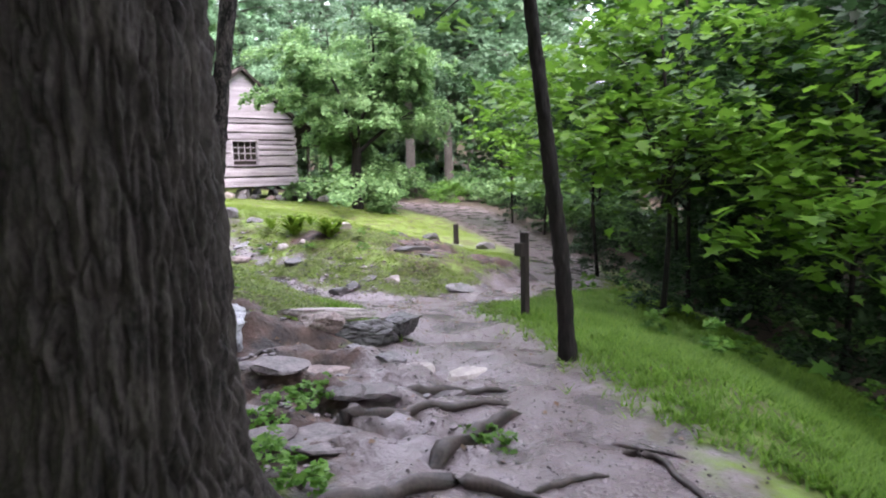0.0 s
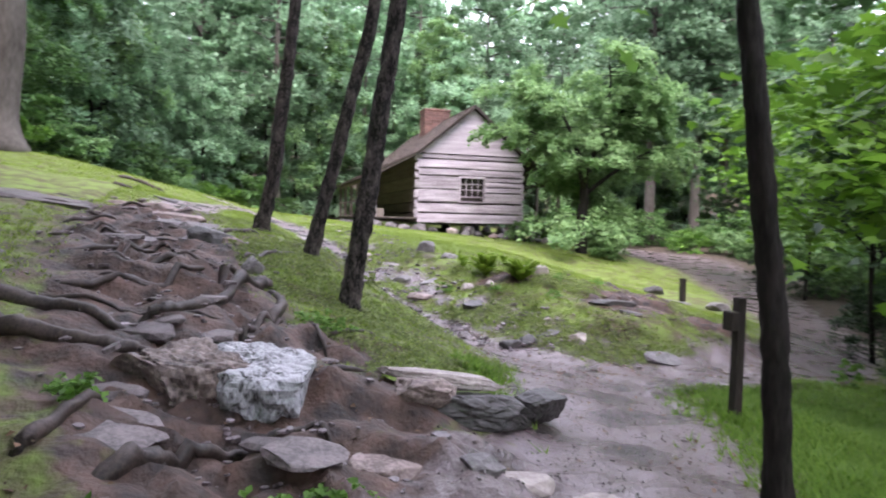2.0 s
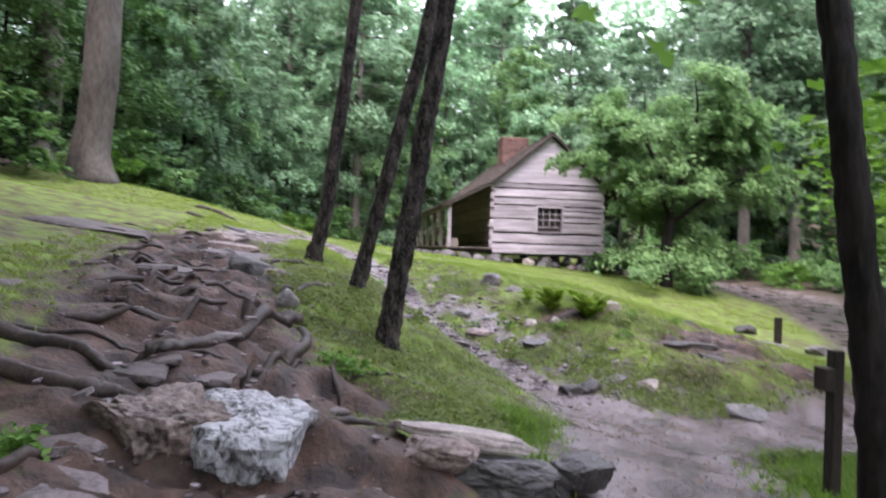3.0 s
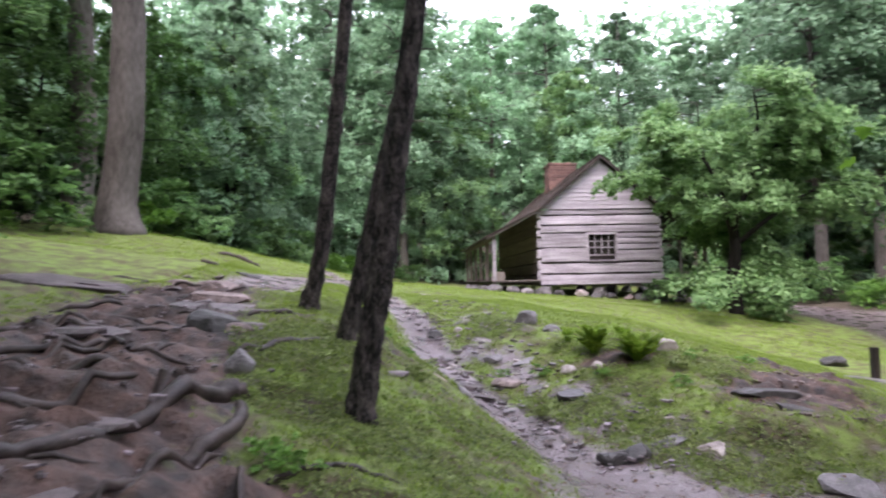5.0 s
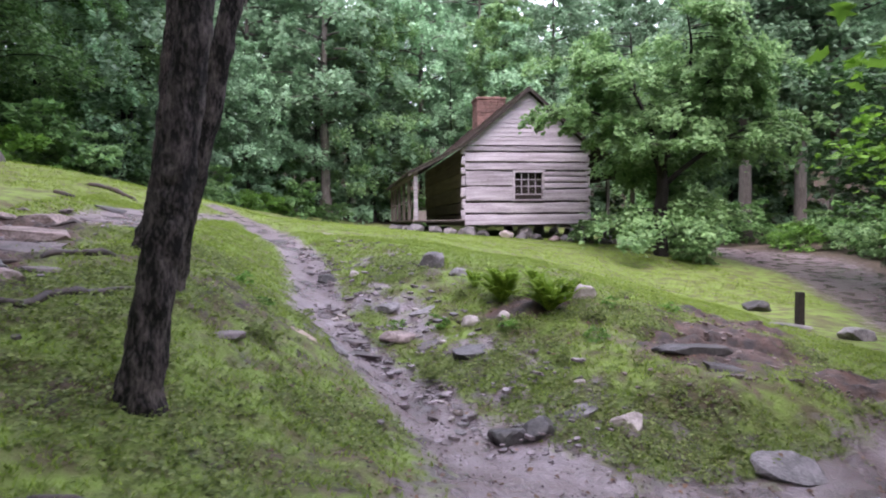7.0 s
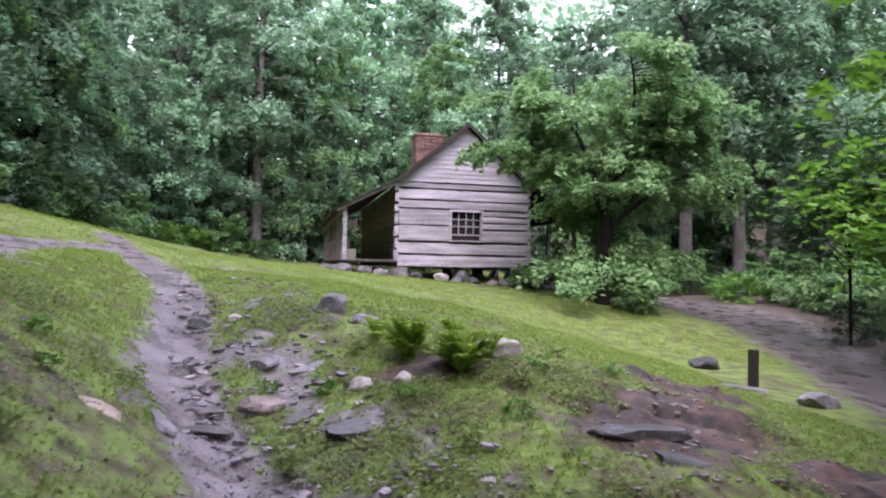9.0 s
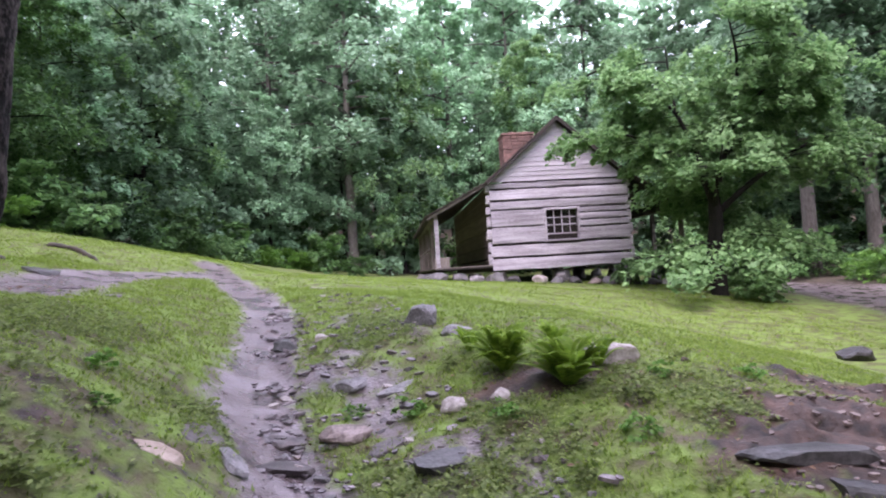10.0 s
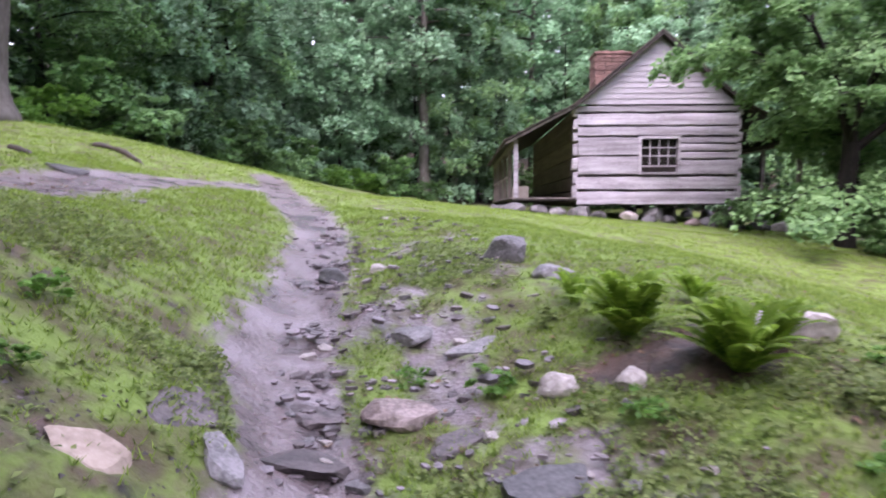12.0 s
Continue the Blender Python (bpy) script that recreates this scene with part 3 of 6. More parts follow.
def slab(x0, z0, x1, z1, y0, y1, thick):
    bm = bmesh.new()
    v = [bm.verts.new(p) for p in ((x0, y0, z0), (x1, y0, z1), (x1, y0, z1 - thick), (x0, y0, z0 - thick), (x0, y1, z0), (x1, y1, z1), (x1, y1, z1 - thick), (x0, y1, z0 - thick))]
    for f in ((0, 1, 2, 3), (7, 6, 5, 4), (0, 4, 5, 1), (1, 5, 6, 2), (2, 6, 7, 3), (3, 7, 4, 0)):
        bm.faces.new([v[k] for k in f])
    bmesh.ops.recalc_face_normals(bm, faces=bm.faces)
    return bm


RIDGE = W / 2 + 0.04
roof = part("roof", slab(-0.1, 3.02, RIDGE, APEX + 0.06, -0.22, LONG + 0.2, 0.06), DARK_WOOD, cabin, "old brown wood-shingle roof")
part("roof_deck", slab(RIDGE + 0.004, APEX + 0.06, W + 0.1, 3.02, -0.22, LONG + 0.2, 0.06), DARK_WOOD, roof)
part("roof_deck", slab(W + 0.104, 3.02, W + 2.2, 1.93, -0.12, LONG + 0.1, 0.05), DARK_WOOD, roof)
part("roof_deck", slab(-2.2, 1.93, -0.104, 3.02, -0.12, LONG + 0.1, 0.05), DARK_WOOD, roof)
for s in ((-0.12, 3.03, RIDGE, APEX + 0.07, 0.14, 1), (W + 0.12, 3.03, RIDGE, APEX + 0.07, 0.14, 2), (W + 2.23, 1.94, W + 0.1, 3.03, 0.14, 4), (-2.23, 1.94, -0.1, 3.03, 0.14, 3)):
    shingles = tagged(linked("shingles", courses(s[0], s[1], s[2], s[3], -0.25, LONG + 0.22, s[4], s[5]), SHINGLE, roof), kind="stuff")
part("rake_board", slab(-0.12, 3.0, RIDGE, APEX + 0.04, -0.262, -0.225, 0.10), DARK_WOOD, roof)
part("rake_board", slab(RIDGE + 0.004, APEX + 0.04, W + 0.12, 3.0, -0.262, -0.225, 0.10), DARK_WOOD, roof)
part("rake_board", slab(W + 0.124, 2.99, W + 2.2, 1.91, -0.165, -0.124, 0.08), DARK_WOOD, roof)
part("rake_board", slab(-2.2, 1.91, -0.124, 2.99, -0.165, -0.124, 0.08), OLD_WOOD, roof)

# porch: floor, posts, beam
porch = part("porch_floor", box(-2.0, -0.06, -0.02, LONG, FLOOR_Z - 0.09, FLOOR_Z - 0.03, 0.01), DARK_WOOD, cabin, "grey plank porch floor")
y = 0.0
k = 0
while y < LONG - 0.2:
    part("plank", box(-2.04, -0.05, y, y + 0.23, FLOOR_Z - 0.028, FLOOR_Z, 0.005, rough=0.003, seed=k), OLD_WOOD, porch)
    y += 0.237
    k += 1
part("porch_beam", box(-1.97, -1.82, 0.0, LONG, 1.86, 2.0, 0.01), OLD_WOOD, cabin)
for y in (0.02, 2.4, 4.8, 7.2, 9.6, 11.8):
    part("porch_post", box(-1.96, -1.82, y, y + 0.13, FLOOR_Z, 1.86, 0.012, rough=0.006, seed=int(y * 5)), OLD_WOOD if y > 1 else HEWN, cabin)
for y in (2.3, 4.7, 7.1, 9.5):
    part("porch_rail", box(-1.93, -1.86, y + 0.23, y + 2.3, 0.95, 1.02, 0.008), OLD_WOOD, cabin)
east = part("porch_floor", box(W + 0.06, W + 2.0, -0.02, LONG, FLOOR_Z - 0.09, FLOOR_Z - 0.03, 0.01), DARK_WOOD, cabin, "grey plank porch floor")
y = 0.0
while y < LONG - 0.2:
    part("plank", box(W + 0.05, W + 2.04, y, y + 0.23, FLOOR_Z - 0.028, FLOOR_Z, 0.005, rough=0.003, seed=k), OLD_WOOD, east)
    y += 0.237
    k += 1
part("porch_beam", box(W + 1.82, W + 1.97, 0.0, LONG, 1.86, 2.0, 0.01), OLD_WOOD, cabin)
for y in (0.02, 2.4, 4.8, 7.2, 9.6, 11.8):
    part("porch_post", box(W + 1.82, W + 1.96, y, y + 0.13, FLOOR_Z, 1.86, 0.012, rough=0.006, seed=int(y * 5)), OLD_WOOD, cabin)
part("porch_end_board", box(-2.0, -1.5, 0.03, 0.06, FLOOR_Z, FLOOR_Z + 0.35, 0.005), OLD_WOOD, cabin)

# chimney of reddish stone, its stack through the ridge
chimney = part("chimney", box(1.65, 2.95, 5.45, 6.55, 2.9, 5.78, 0.02), MORTAR, cabin, "reddish stone chimney stack")
rnd = random.Random(5)
for face in ("south", "west"):
    zz = 4.2
    row = 0
    while zz < 5.8:
        h = rnd.uniform(0.12, 0.17)
        a, end = (1.62, 2.98) if face == "south" else (5.42, 6.58)
        a -= 0.12 * (row % 2)
        while a < end - 0.06:
            w = rnd.uniform(0.2, 0.36)
            lo, hi = max(a, 1.62 if face == "south" else 5.42), min(a + w, end)
            o = rnd.uniform(0.0, 0.03)
            if hi - lo > 0.05:
                if face == "south":
                    part("brick", box(lo, hi - 0.015, 5.42 - o, 5.5, zz, zz + h - 0.015, 0.012), BRICK, chimney)
                else:
                    part("brick", box(1.62 - o, 1.7, lo, hi - 0.015, zz, zz + h - 0.015, 0.012), BRICK, chimney)
            a += w
        zz += h
        row += 1
for k in range(5):
    part("cap_stone", box(1.56 + k * 0.29, 1.83 + k * 0.29, 5.36, 6.64, 5.8, 5.9 + 0.02 * (k % 2), 0.02, rough=0.01, seed=k), BRICK, chimney)


# ---- leaves, crowns and trees ----
def leaves_mesh(name, centres, normals, sizes, rs, shape="kite"):
    """Many small leaves, each folded along its middle."""
    n = len(centres)
    nrm = normals / np.maximum(np.linalg.norm(normals, axis=1, keepdims=True), 1e-6)
    ref = rs.normal(size=(n, 3))
    u = np.cross(nrm, ref)
    u /= np.maximum(np.linalg.norm(u, axis=1, keepdims=True), 1e-6)
    v = np.cross(nrm, u)
    s = sizes[:, None]
    if shape == "kite":
        pts = [(-0.5, 0, 0), (0.0, 0.35, 0.10), (0.5, 0, -0.05), (0.0, -0.35, 0.10)]
        fs = [(0, 1, 2), (0, 2, 3)]
    elif shape == "maple":
        pts = [(-0.5, 0, 0), (-0.3, 0.42, 0.06), (-0.05, 0.22, 0.04), (0.12, 0.52, 0.05), (0.2, 0.18, 0.02), (0.6, 0, -0.06), (0.2, -0.18, 0.02), (0.12, -0.52, 0.05), (-0.05, -0.22, 0.04), (-0.3, -0.42, 0.06)]
        fs = [(0, 1, 2), (2, 3, 4), (0, 2, 4), (0, 4, 5), (0, 5, 6), (0, 6, 8), (6, 7, 8), (0, 8, 9)]
    elif shape == "small":
        pts = [(-0.5, 0.05, 0), (0.25, 0.42, 0.06), (0.4, -0.38, -0.06)]
        fs = [(0, 1, 2)]
    else:
        pts = [(-0.5, 0.03, 0), (-0.5, -0.03, 0), (0.5, 0, -0.12)]
        fs = [(0, 1, 2)]
    k = len(pts)
    verts = np.stack([centres + s * (u * a + v * b + nrm * c) for a, b, c in pts], 1).reshape(-1, 3)
    base = np.arange(n)[:, None, None] * k
    faces = (np.array(fs)[None] + base).reshape(-1, 3)
    me = bpy.data.meshes.new(name)
    me.vertices.add(len(verts))
    me.vertices.foreach_set("co", verts.ravel())
    me.loops.add(faces.size)
    me.loops.foreach_set("vertex_index", faces.ravel().astype(np.int32))
    me.polygons.add(len(faces))
    me.polygons.foreach_set("loop_start", np.arange(0, faces.size, 3, dtype=np.int32))
    me.update()
    me.validate()
    return me


def sprays(tips, per, spread, flat, size, rs, droop=0.15, turn=0.45):
    """Leaves in flat, drooping sprays round the tips of twigs."""
    tips = np.repeat(np.asarray(tips, float), per, axis=0)
    n = len(tips)
    off = rs.normal(size=(n, 3)) * spread * np.array([1, 1, flat])
    off[:, 2] -= droop * (off[:, 0] ** 2 + off[:, 1] ** 2) / max(spread, 0.01)
    nrm = np.stack([rs.normal(0, turn, n), rs.normal(0, turn, n), np.ones(n)], 1)
    return tips + off, nrm, size * rs.uniform(0.6, 1.3, n)


def crown_tips(rs, count, centre, radii, clumps=34, fill=0.30):
    """Twig tips gathered into clumps over an uneven crown, thinner inside."""
    c = rs.normal(size=(clumps, 3))
    c /= np.linalg.norm(c, axis=1, keepdims=True)
    c *= rs.uniform(0.45, 1.0, (clumps, 1))
    pick = rs.randint(0, clumps, count)
    p = c[pick] + rs.normal(size=(count, 3)) * fill * np.array([0.55, 0.55, 0.28])
    return np.asarray(centre) + p * np.asarray(radii)


def limbs(bm, rs, base, top, radius, goals, sides=5):
    """Boughs that leave the trunk and bend out towards the goals."""
    base, top = Vector(base), Vector(top)
    for g in goals:
        g = Vector(g)
        t = min(0.95, max(0.15, (g.z - base.z) / max(0.1, top.z - base.z) - 0.18))
        a = base.lerp(top, t)
        mid = a.lerp(g, 0.5) + Vector((0, 0, 0.12 * (g - a).length)) + Vector(rs.normal(0, 0.08, 3)) * (g - a).length
        pts = curve_points([a, mid, g], 4)
        r0 = radius * 0.45 * (1 - 0.6 * t)
        tube(pts, [r0 * (1 - 0.85 * i / (len(pts) - 1)) for i in range(len(pts))], sides, bm=bm)


def layered_boughs(rs, count, low, high, reach, profile, sag=0.28, rise=0.25):
    """Boughs round a trunk: rows of (start x, y, z, heading, length, rise, sag)."""
    u = (np.arange(count) + rs.uniform(0, 1, count)) / count
    a = np.arange(count) * 2.4 + rs.normal(0, 0.35, count)
    length = reach * profile(u) * rs.uniform(0.55, 1.15, count)
    z = low + (high - low) * u
    return np.stack([np.zeros(count), np.zeros(count), z, a, length, rise * length * rs.uniform(0.4, 1.4, count), sag * length * rs.uniform(0.6, 1.6, count)], 1)


def bough_sprays(rs, rows, per, leaf, width=0.32, thick=0.07, turn=0.62, start=0.15):
    """Leaves lying in flat, drooping fans along each bough, tops to the sky."""
    r = np.repeat(rows, per, 0)
    n = len(r)
    # twigs: the leaves gather on a few side twigs of each bough
    twig = np.repeat(rs.uniform(start, 1.0, (len(rows), 9)), 1, 0)
    which = rs.randint(0, 9, n)
    s = np.clip(twig[np.repeat(np.arange(len(rows)), per), which] + rs.normal(0, 0.035, n), 0.1, 1.08)
    half = width * r[:, 4] * np.sqrt(np.clip(1.12 - s, 0.03, 1)) * 1.2
    side = np.where(which % 2 == 0, 1, -1) * rs.uniform(0, 1, n) ** 0.8 * half
    s = s + 0.35 * np.abs(side) / np.maximum(r[:, 4], 0.2)
    ca, sa = np.cos(r[:, 3]), np.sin(r[:, 3])
    x = r[:, 0] + ca * r[:, 4] * s - sa * side
    y = r[:, 1] + sa * r[:, 4] * s + ca * side
    z = r[:, 2] + r[:, 5] * s - r[:, 6] * s * s - 0.35 * side * side / np.maximum(half, 0.1) * 0.6 + rs.normal(0, 1, n) * thick * r[:, 4]
    slope = (r[:, 5] - 2 * r[:, 6] * s) / np.maximum(r[:, 4], 0.2)
    nn = np.stack([-ca * slope + rs.normal(0, turn, n), -sa * slope + rs.normal(0, turn, n), np.ones(n)], 1)
    return np.stack([x, y, z], 1), nn, leaf * rs.uniform(0.6, 1.3, n)


def bough_wood(bm, rows, radius, sides=3):
    for x, y, z, a, length, up, sag in rows:
        pts = [(x + math.cos(a) * length * t, y + math.sin(a) * length * t, z + up * t - sag * t * t) for t in (0, 0.25, 0.5, 0.75, 0.95)]
        tube(pts, [radius * q * min(1, length / 3) for q in (1, 0.75, 0.5, 0.3, 0.12)], sides, bm=bm)
    return bm


def forest_tree(seed, height, radius, crown_r, crown_low, leaf, bark, leaf_mat, boughs=44, per=170, name="forest_tree", label=""):
    rs = np.random.RandomState(seed)
    tree = thing(name, (0, 0, 0), label or "tall leafy forest tree at the wood's edge", "tree", "woodland trees")
    lean = rs.normal(0, 0.015, 2) * height
    top = (lean[0], lean[1], height * 0.96)
    pts = curve_points([(0, 0, -0.3), (rs.normal(0, 0.1), rs.normal(0, 0.1), height * 0.3), (lean[0] * 0.6, lean[1] * 0.6, height * 0.6), top], 5)
    bm = tube(pts, [radius * (1.0 - 0.9 * i / (len(pts) - 1)) * (1.35 if i == 0 else 1) for i in range(len(pts))], 10, 0.15, seed)
    part("trunk", bm, bark, tree, smooth=True)
    rows = layered_boughs(rs, boughs, height * crown_low, height * 0.97, crown_r, lambda u: np.sin(math.pi * (0.24 + 0.72 * u)) ** 0.75)
    rows[:, 0], rows[:, 1] = lean[0] * rows[:, 2] / height, lean[1] * rows[:, 2] / height
    tagged(part("limbwork", bough_wood(bmesh.new(), rows, radius * 0.32), bark, tree, smooth=True), kind="stuff")
    c, nn, s = bough_sprays(rs, rows, per, leaf)
    linked("crown", leaves_mesh("crown", c, nn, s, rs, "small"), leaf_mat, tree)
    return tree


def bush(seed, height, radius, leaf, leaf_mat, boughs=22, per=60, label="", name="bush", shape="kite"):
    rs = np.random.RandomState(seed)
    shrub = thing(name, (0, 0, 0), label or "dense green shrub at the wood's edge", "shrub", "undergrowth shrubs")
    rows = layered_boughs(rs, boughs, 0.03 * height, height * 0.72, radius, lambda u: 1.0 - 0.55 * u, 0.42, 0.62)
    tagged(part("stemwork", bough_wood(bmesh.new(), rows, min(0.022, 0.012 * height)), DARK_BARK, shrub), kind="stuff")
    c, nn, s = bough_sprays(rs, rows, per, leaf, 0.34, 0.06, 0.45, 0.3)
    c[:, 2] = np.maximum(c[:, 2], 0.02)
    linked("foliage", leaves_mesh("foliage", c, nn, s, rs, shape), leaf_mat, shrub)
    return shrub


# ---- trees beside the trail ----
def slim_tree(name, knots, radii, label, crown, bark, seed):
    """A slender trunk through knots (world), with its crown high above the trail: crown = (height, radius, half height)."""
    x, y, z = knots[0]
    tree = thing(name, (x, y, z), label, "tree", "slender trees beside the trail")
    local = [(a - x, b - y, c - z) for a, b, c in knots]
    pts = curve_points([(local[0][0], local[0][1], -0.25), *local], 22)
    n = len(pts)
    rr = np.interp(np.linspace(0, 1, n), np.linspace(0, 1, len(radii)), radii)
    rr[:22] *= np.linspace(1.7, 1.25, 22)
    rr[22:32] *= np.linspace(1.25, 1.0, 10)
    part("trunk", tube(pts, list(rr), 36, 0.2, seed, furrow=0.22), bark, tree, smooth=True)
    rs = np.random.RandomState(seed)
    end = local[-1]
    t = crown_tips(rs, 300, (end[0], end[1], crown[0]), (crown[1], crown[1], crown[2]), 20)
    bm = bmesh.new()
    limbs(bm, rs, local[-2], end, radii[-1] * 2.2, t[rs.choice(len(t), 14)])
    tagged(part("limbwork", bm, bark, tree, smooth=True), kind="stuff")
    c, nn, s = sprays(t, 16, 0.4, 0.35, 0.16, rs)
    linked("crown", leaves_mesh("crown", c, nn, s, rs), LEAF, tree)
    return tree


slim_tree("slender_tree", [(-6.6, -16.5, ground_z(-6.6, -16.5)), (-6.42, -16.5, 0.72), (-6.27, -16.5, 2.04), (-6.12, -16.5, 3.4), (-5.75, -16.4, 8), (-5.6, -16.8, 12)], [0.14, 0.115, 0.105, 0.096, 0.08, 0.05], "dark-barked slender tree leaning beside the gravel trail", (12.5, 2.6, 2.6), ROUGH_BARK, 1)
slim_tree("slender_tree", [(-5.96, -18.13, ground_z(-5.96, -18.13)), (-5.7, -18.14, 0.66), (-5.4, -18.16, 1.95), (-5.16, -18.2, 3.0), (-4.55, -18.2, 7), (-4.4, -18.4, 11)], [0.115, 0.092, 0.09, 0.088, 0.07, 0.05], "dark-barked slender tree leaning over the grass bank", (12.0, 2.4, 2.6), ROUGH_BARK, 2)
slim_tree("slender_tree", [(-5.68, -19.9, ground_z(-5.68, -19.9)), (-5.54, -19.85, 0.0), (-5.44, -19.82, 0.6), (-5.33, -19.8, 1.4), (-5.16, -19.8, 2.6), (-4.6, -19.7, 7), (-4.5, -19.6, 11)], [0.125, 0.108, 0.108, 0.10, 0.096, 0.08, 0.05], "rough dark tree trunk at the foot of the grass bank", (12.5, 2.6, 2.6), ROUGH_BARK, 3)
slim_tree("slender_tree", [(-3.97, -24.14, ground_z(-3.97, -24.14)), (-3.99, -24.1, -0.6), (-4.035, -24.035, 0.15), (-4.1, -23.985, 0.85), (-4.18, -23.925, 1.7), (-4.5, -23.9, 4), (-4.7, -23.8, 8)], [0.08, 0.068, 0.068, 0.062, 0.058, 0.045, 0.03], "thin black leaning trunk between trail and grass verge", (9.5, 2.2, 2.2), DARK_BARK, 4)


def great_tree(x, y, radius, height, seed):
    """The old tree that the trail passes: deep furrowed bark and a flared, mossy foot."""
    z = ground_z(x, y)
    tree = thing("great_tree", (x, y, z), "huge old tree with deeply furrowed grey-brown bark beside the trail", "tree")
    around = 430
    a = np.linspace(0, 2 * math.pi, around, endpoint=False)
    h = np.concatenate((np.linspace(-0.4, 2.2, 270), np.linspace(2.23, height, 50)))
    up = len(h)
    A, H = np.meshgrid(a, h)
    flare = 0.17 * np.exp(-np.maximum(H + 0.05, 0) / 0.22) * (1 + 0.35 * np.sin(5 * A + 0.7) + 0.2 * np.sin(9 * A)) + 0.09 * np.exp(-np.maximum(H, 0) / 0.9)
    drift = 0.9 * lattice(4, A * 3, H * 1.6) + 0.35 * lattice(5, A * 9, H * 5)
    u = A * 46 / math.pi + drift
    ridge = np.abs(lattice(7, u, H * 6 + 2 * drift)) ** 0.55
    ridge += 0.35 * np.abs(lattice(8, u * 2.1, H * 9)) ** 0.7
    plates = 0.5 * lattice(9, u * 0.5, H * 16)
    R = radius * (1 - 0.018 * np.maximum(H, 0)) + flare + 0.055 * (ridge - 0.75) + 0.008 * plates + 0.005 * lattice(12, u * 6, H * 45)
    verts = np.stack([R * np.cos(A) + 0.02 * np.maximum(H, 0), R * np.sin(A), H], -1).reshape(-1, 3)
    i = np.arange(around * up).reshape(up, around)
    j = np.roll(i, -1, axis=1)
    quads_ = np.stack([i[:-1], j[:-1], j[1:], i[1:]], -1).reshape(-1, 4)
    linked("trunk", faces_mesh("trunk", verts.tolist(), quads_.tolist(), True), BARK, tree)
    rs = np.random.RandomState(seed)
    pts = curve_points([(0.1, 0, height - 0.3), (0.3, 0.2, height + 4), (0.2, 0.1, height + 8)], 5)
    part("upper_trunk", tube(pts, [radius * 0.9 * (1 - 0.6 * k / (len(pts) - 1)) for k in range(len(pts))], 16, 0.1, seed), BARK, tree, smooth=True)
    t = crown_tips(rs, 420, (0.2, 0.1, height + 7), (5, 5, 4), 26)
    bm = bmesh.new()
    limbs(bm, rs, (0.1, 0, height), (0.2, 0.1, height + 8), radius, t[rs.choice(len(t), 22)])
    tagged(part("limbwork", bm, BARK, tree, smooth=True), kind="stuff")
    c, nn, s = sprays(t, 16, 0.5, 0.35, 0.2, rs)
    linked("crown", leaves_mesh("crown", c, nn, s, rs), LEAF, tree)
    return tree


great_tree(-7.74, -25.35, 0.375, 5.5, 11)


def old_trunk(x, y, radius, seed, label):
    """A stout far tree with flared foot, pale bark and a high crown."""
    z = ground_z(x, y)
    tree = thing("old_tree", (x, y, z), label, "tree", "old trees on the lawn")
    hs = [-0.3, 0.0, 0.3, 0.8, 1.6, 3, 6, 10, 15]
    rr = [1.9, 1.65, 1.35, 1.15, 1.03, 1.0, 0.95, 0.8, 0.5]
    part("trunk", tube([(0.03 * k * math.sin(seed + k), 0.03 * k, h) for k, h in enumerate(hs)], [radius * r for r in rr], 22, 0.2, seed, ridge=0.05, ridges=5), PALE_BARK, tree, smooth=True)
    rs = np.random.RandomState(seed)
    t = crown_tips(rs, 420, (0, 0, 13), (5.5, 5.5, 5), 26)
    bm = bmesh.new()
    limbs(bm, rs, (0, 0, 4), (0.2, 0.3, 15), radius, t[rs.choice(len(t), 20)])
    tagged(part("limbwork", bm, PALE_BARK, tree, smooth=True), kind="stuff")
    c, nn, s = sprays(t, 16, 0.6, 0.35, 0.3, rs)
    linked("crown", leaves_mesh("crown", c, nn, s, rs), LEAF_HAZE, tree)
    return tree


old_trunk(-13.5, -6.6, 0.46, 21, "big pale-barked tree with flared foot on the lawn")
old_trunk(-16.3, -3.4, 0.40, 22, "pale-barked tree behind the lawn's crest")


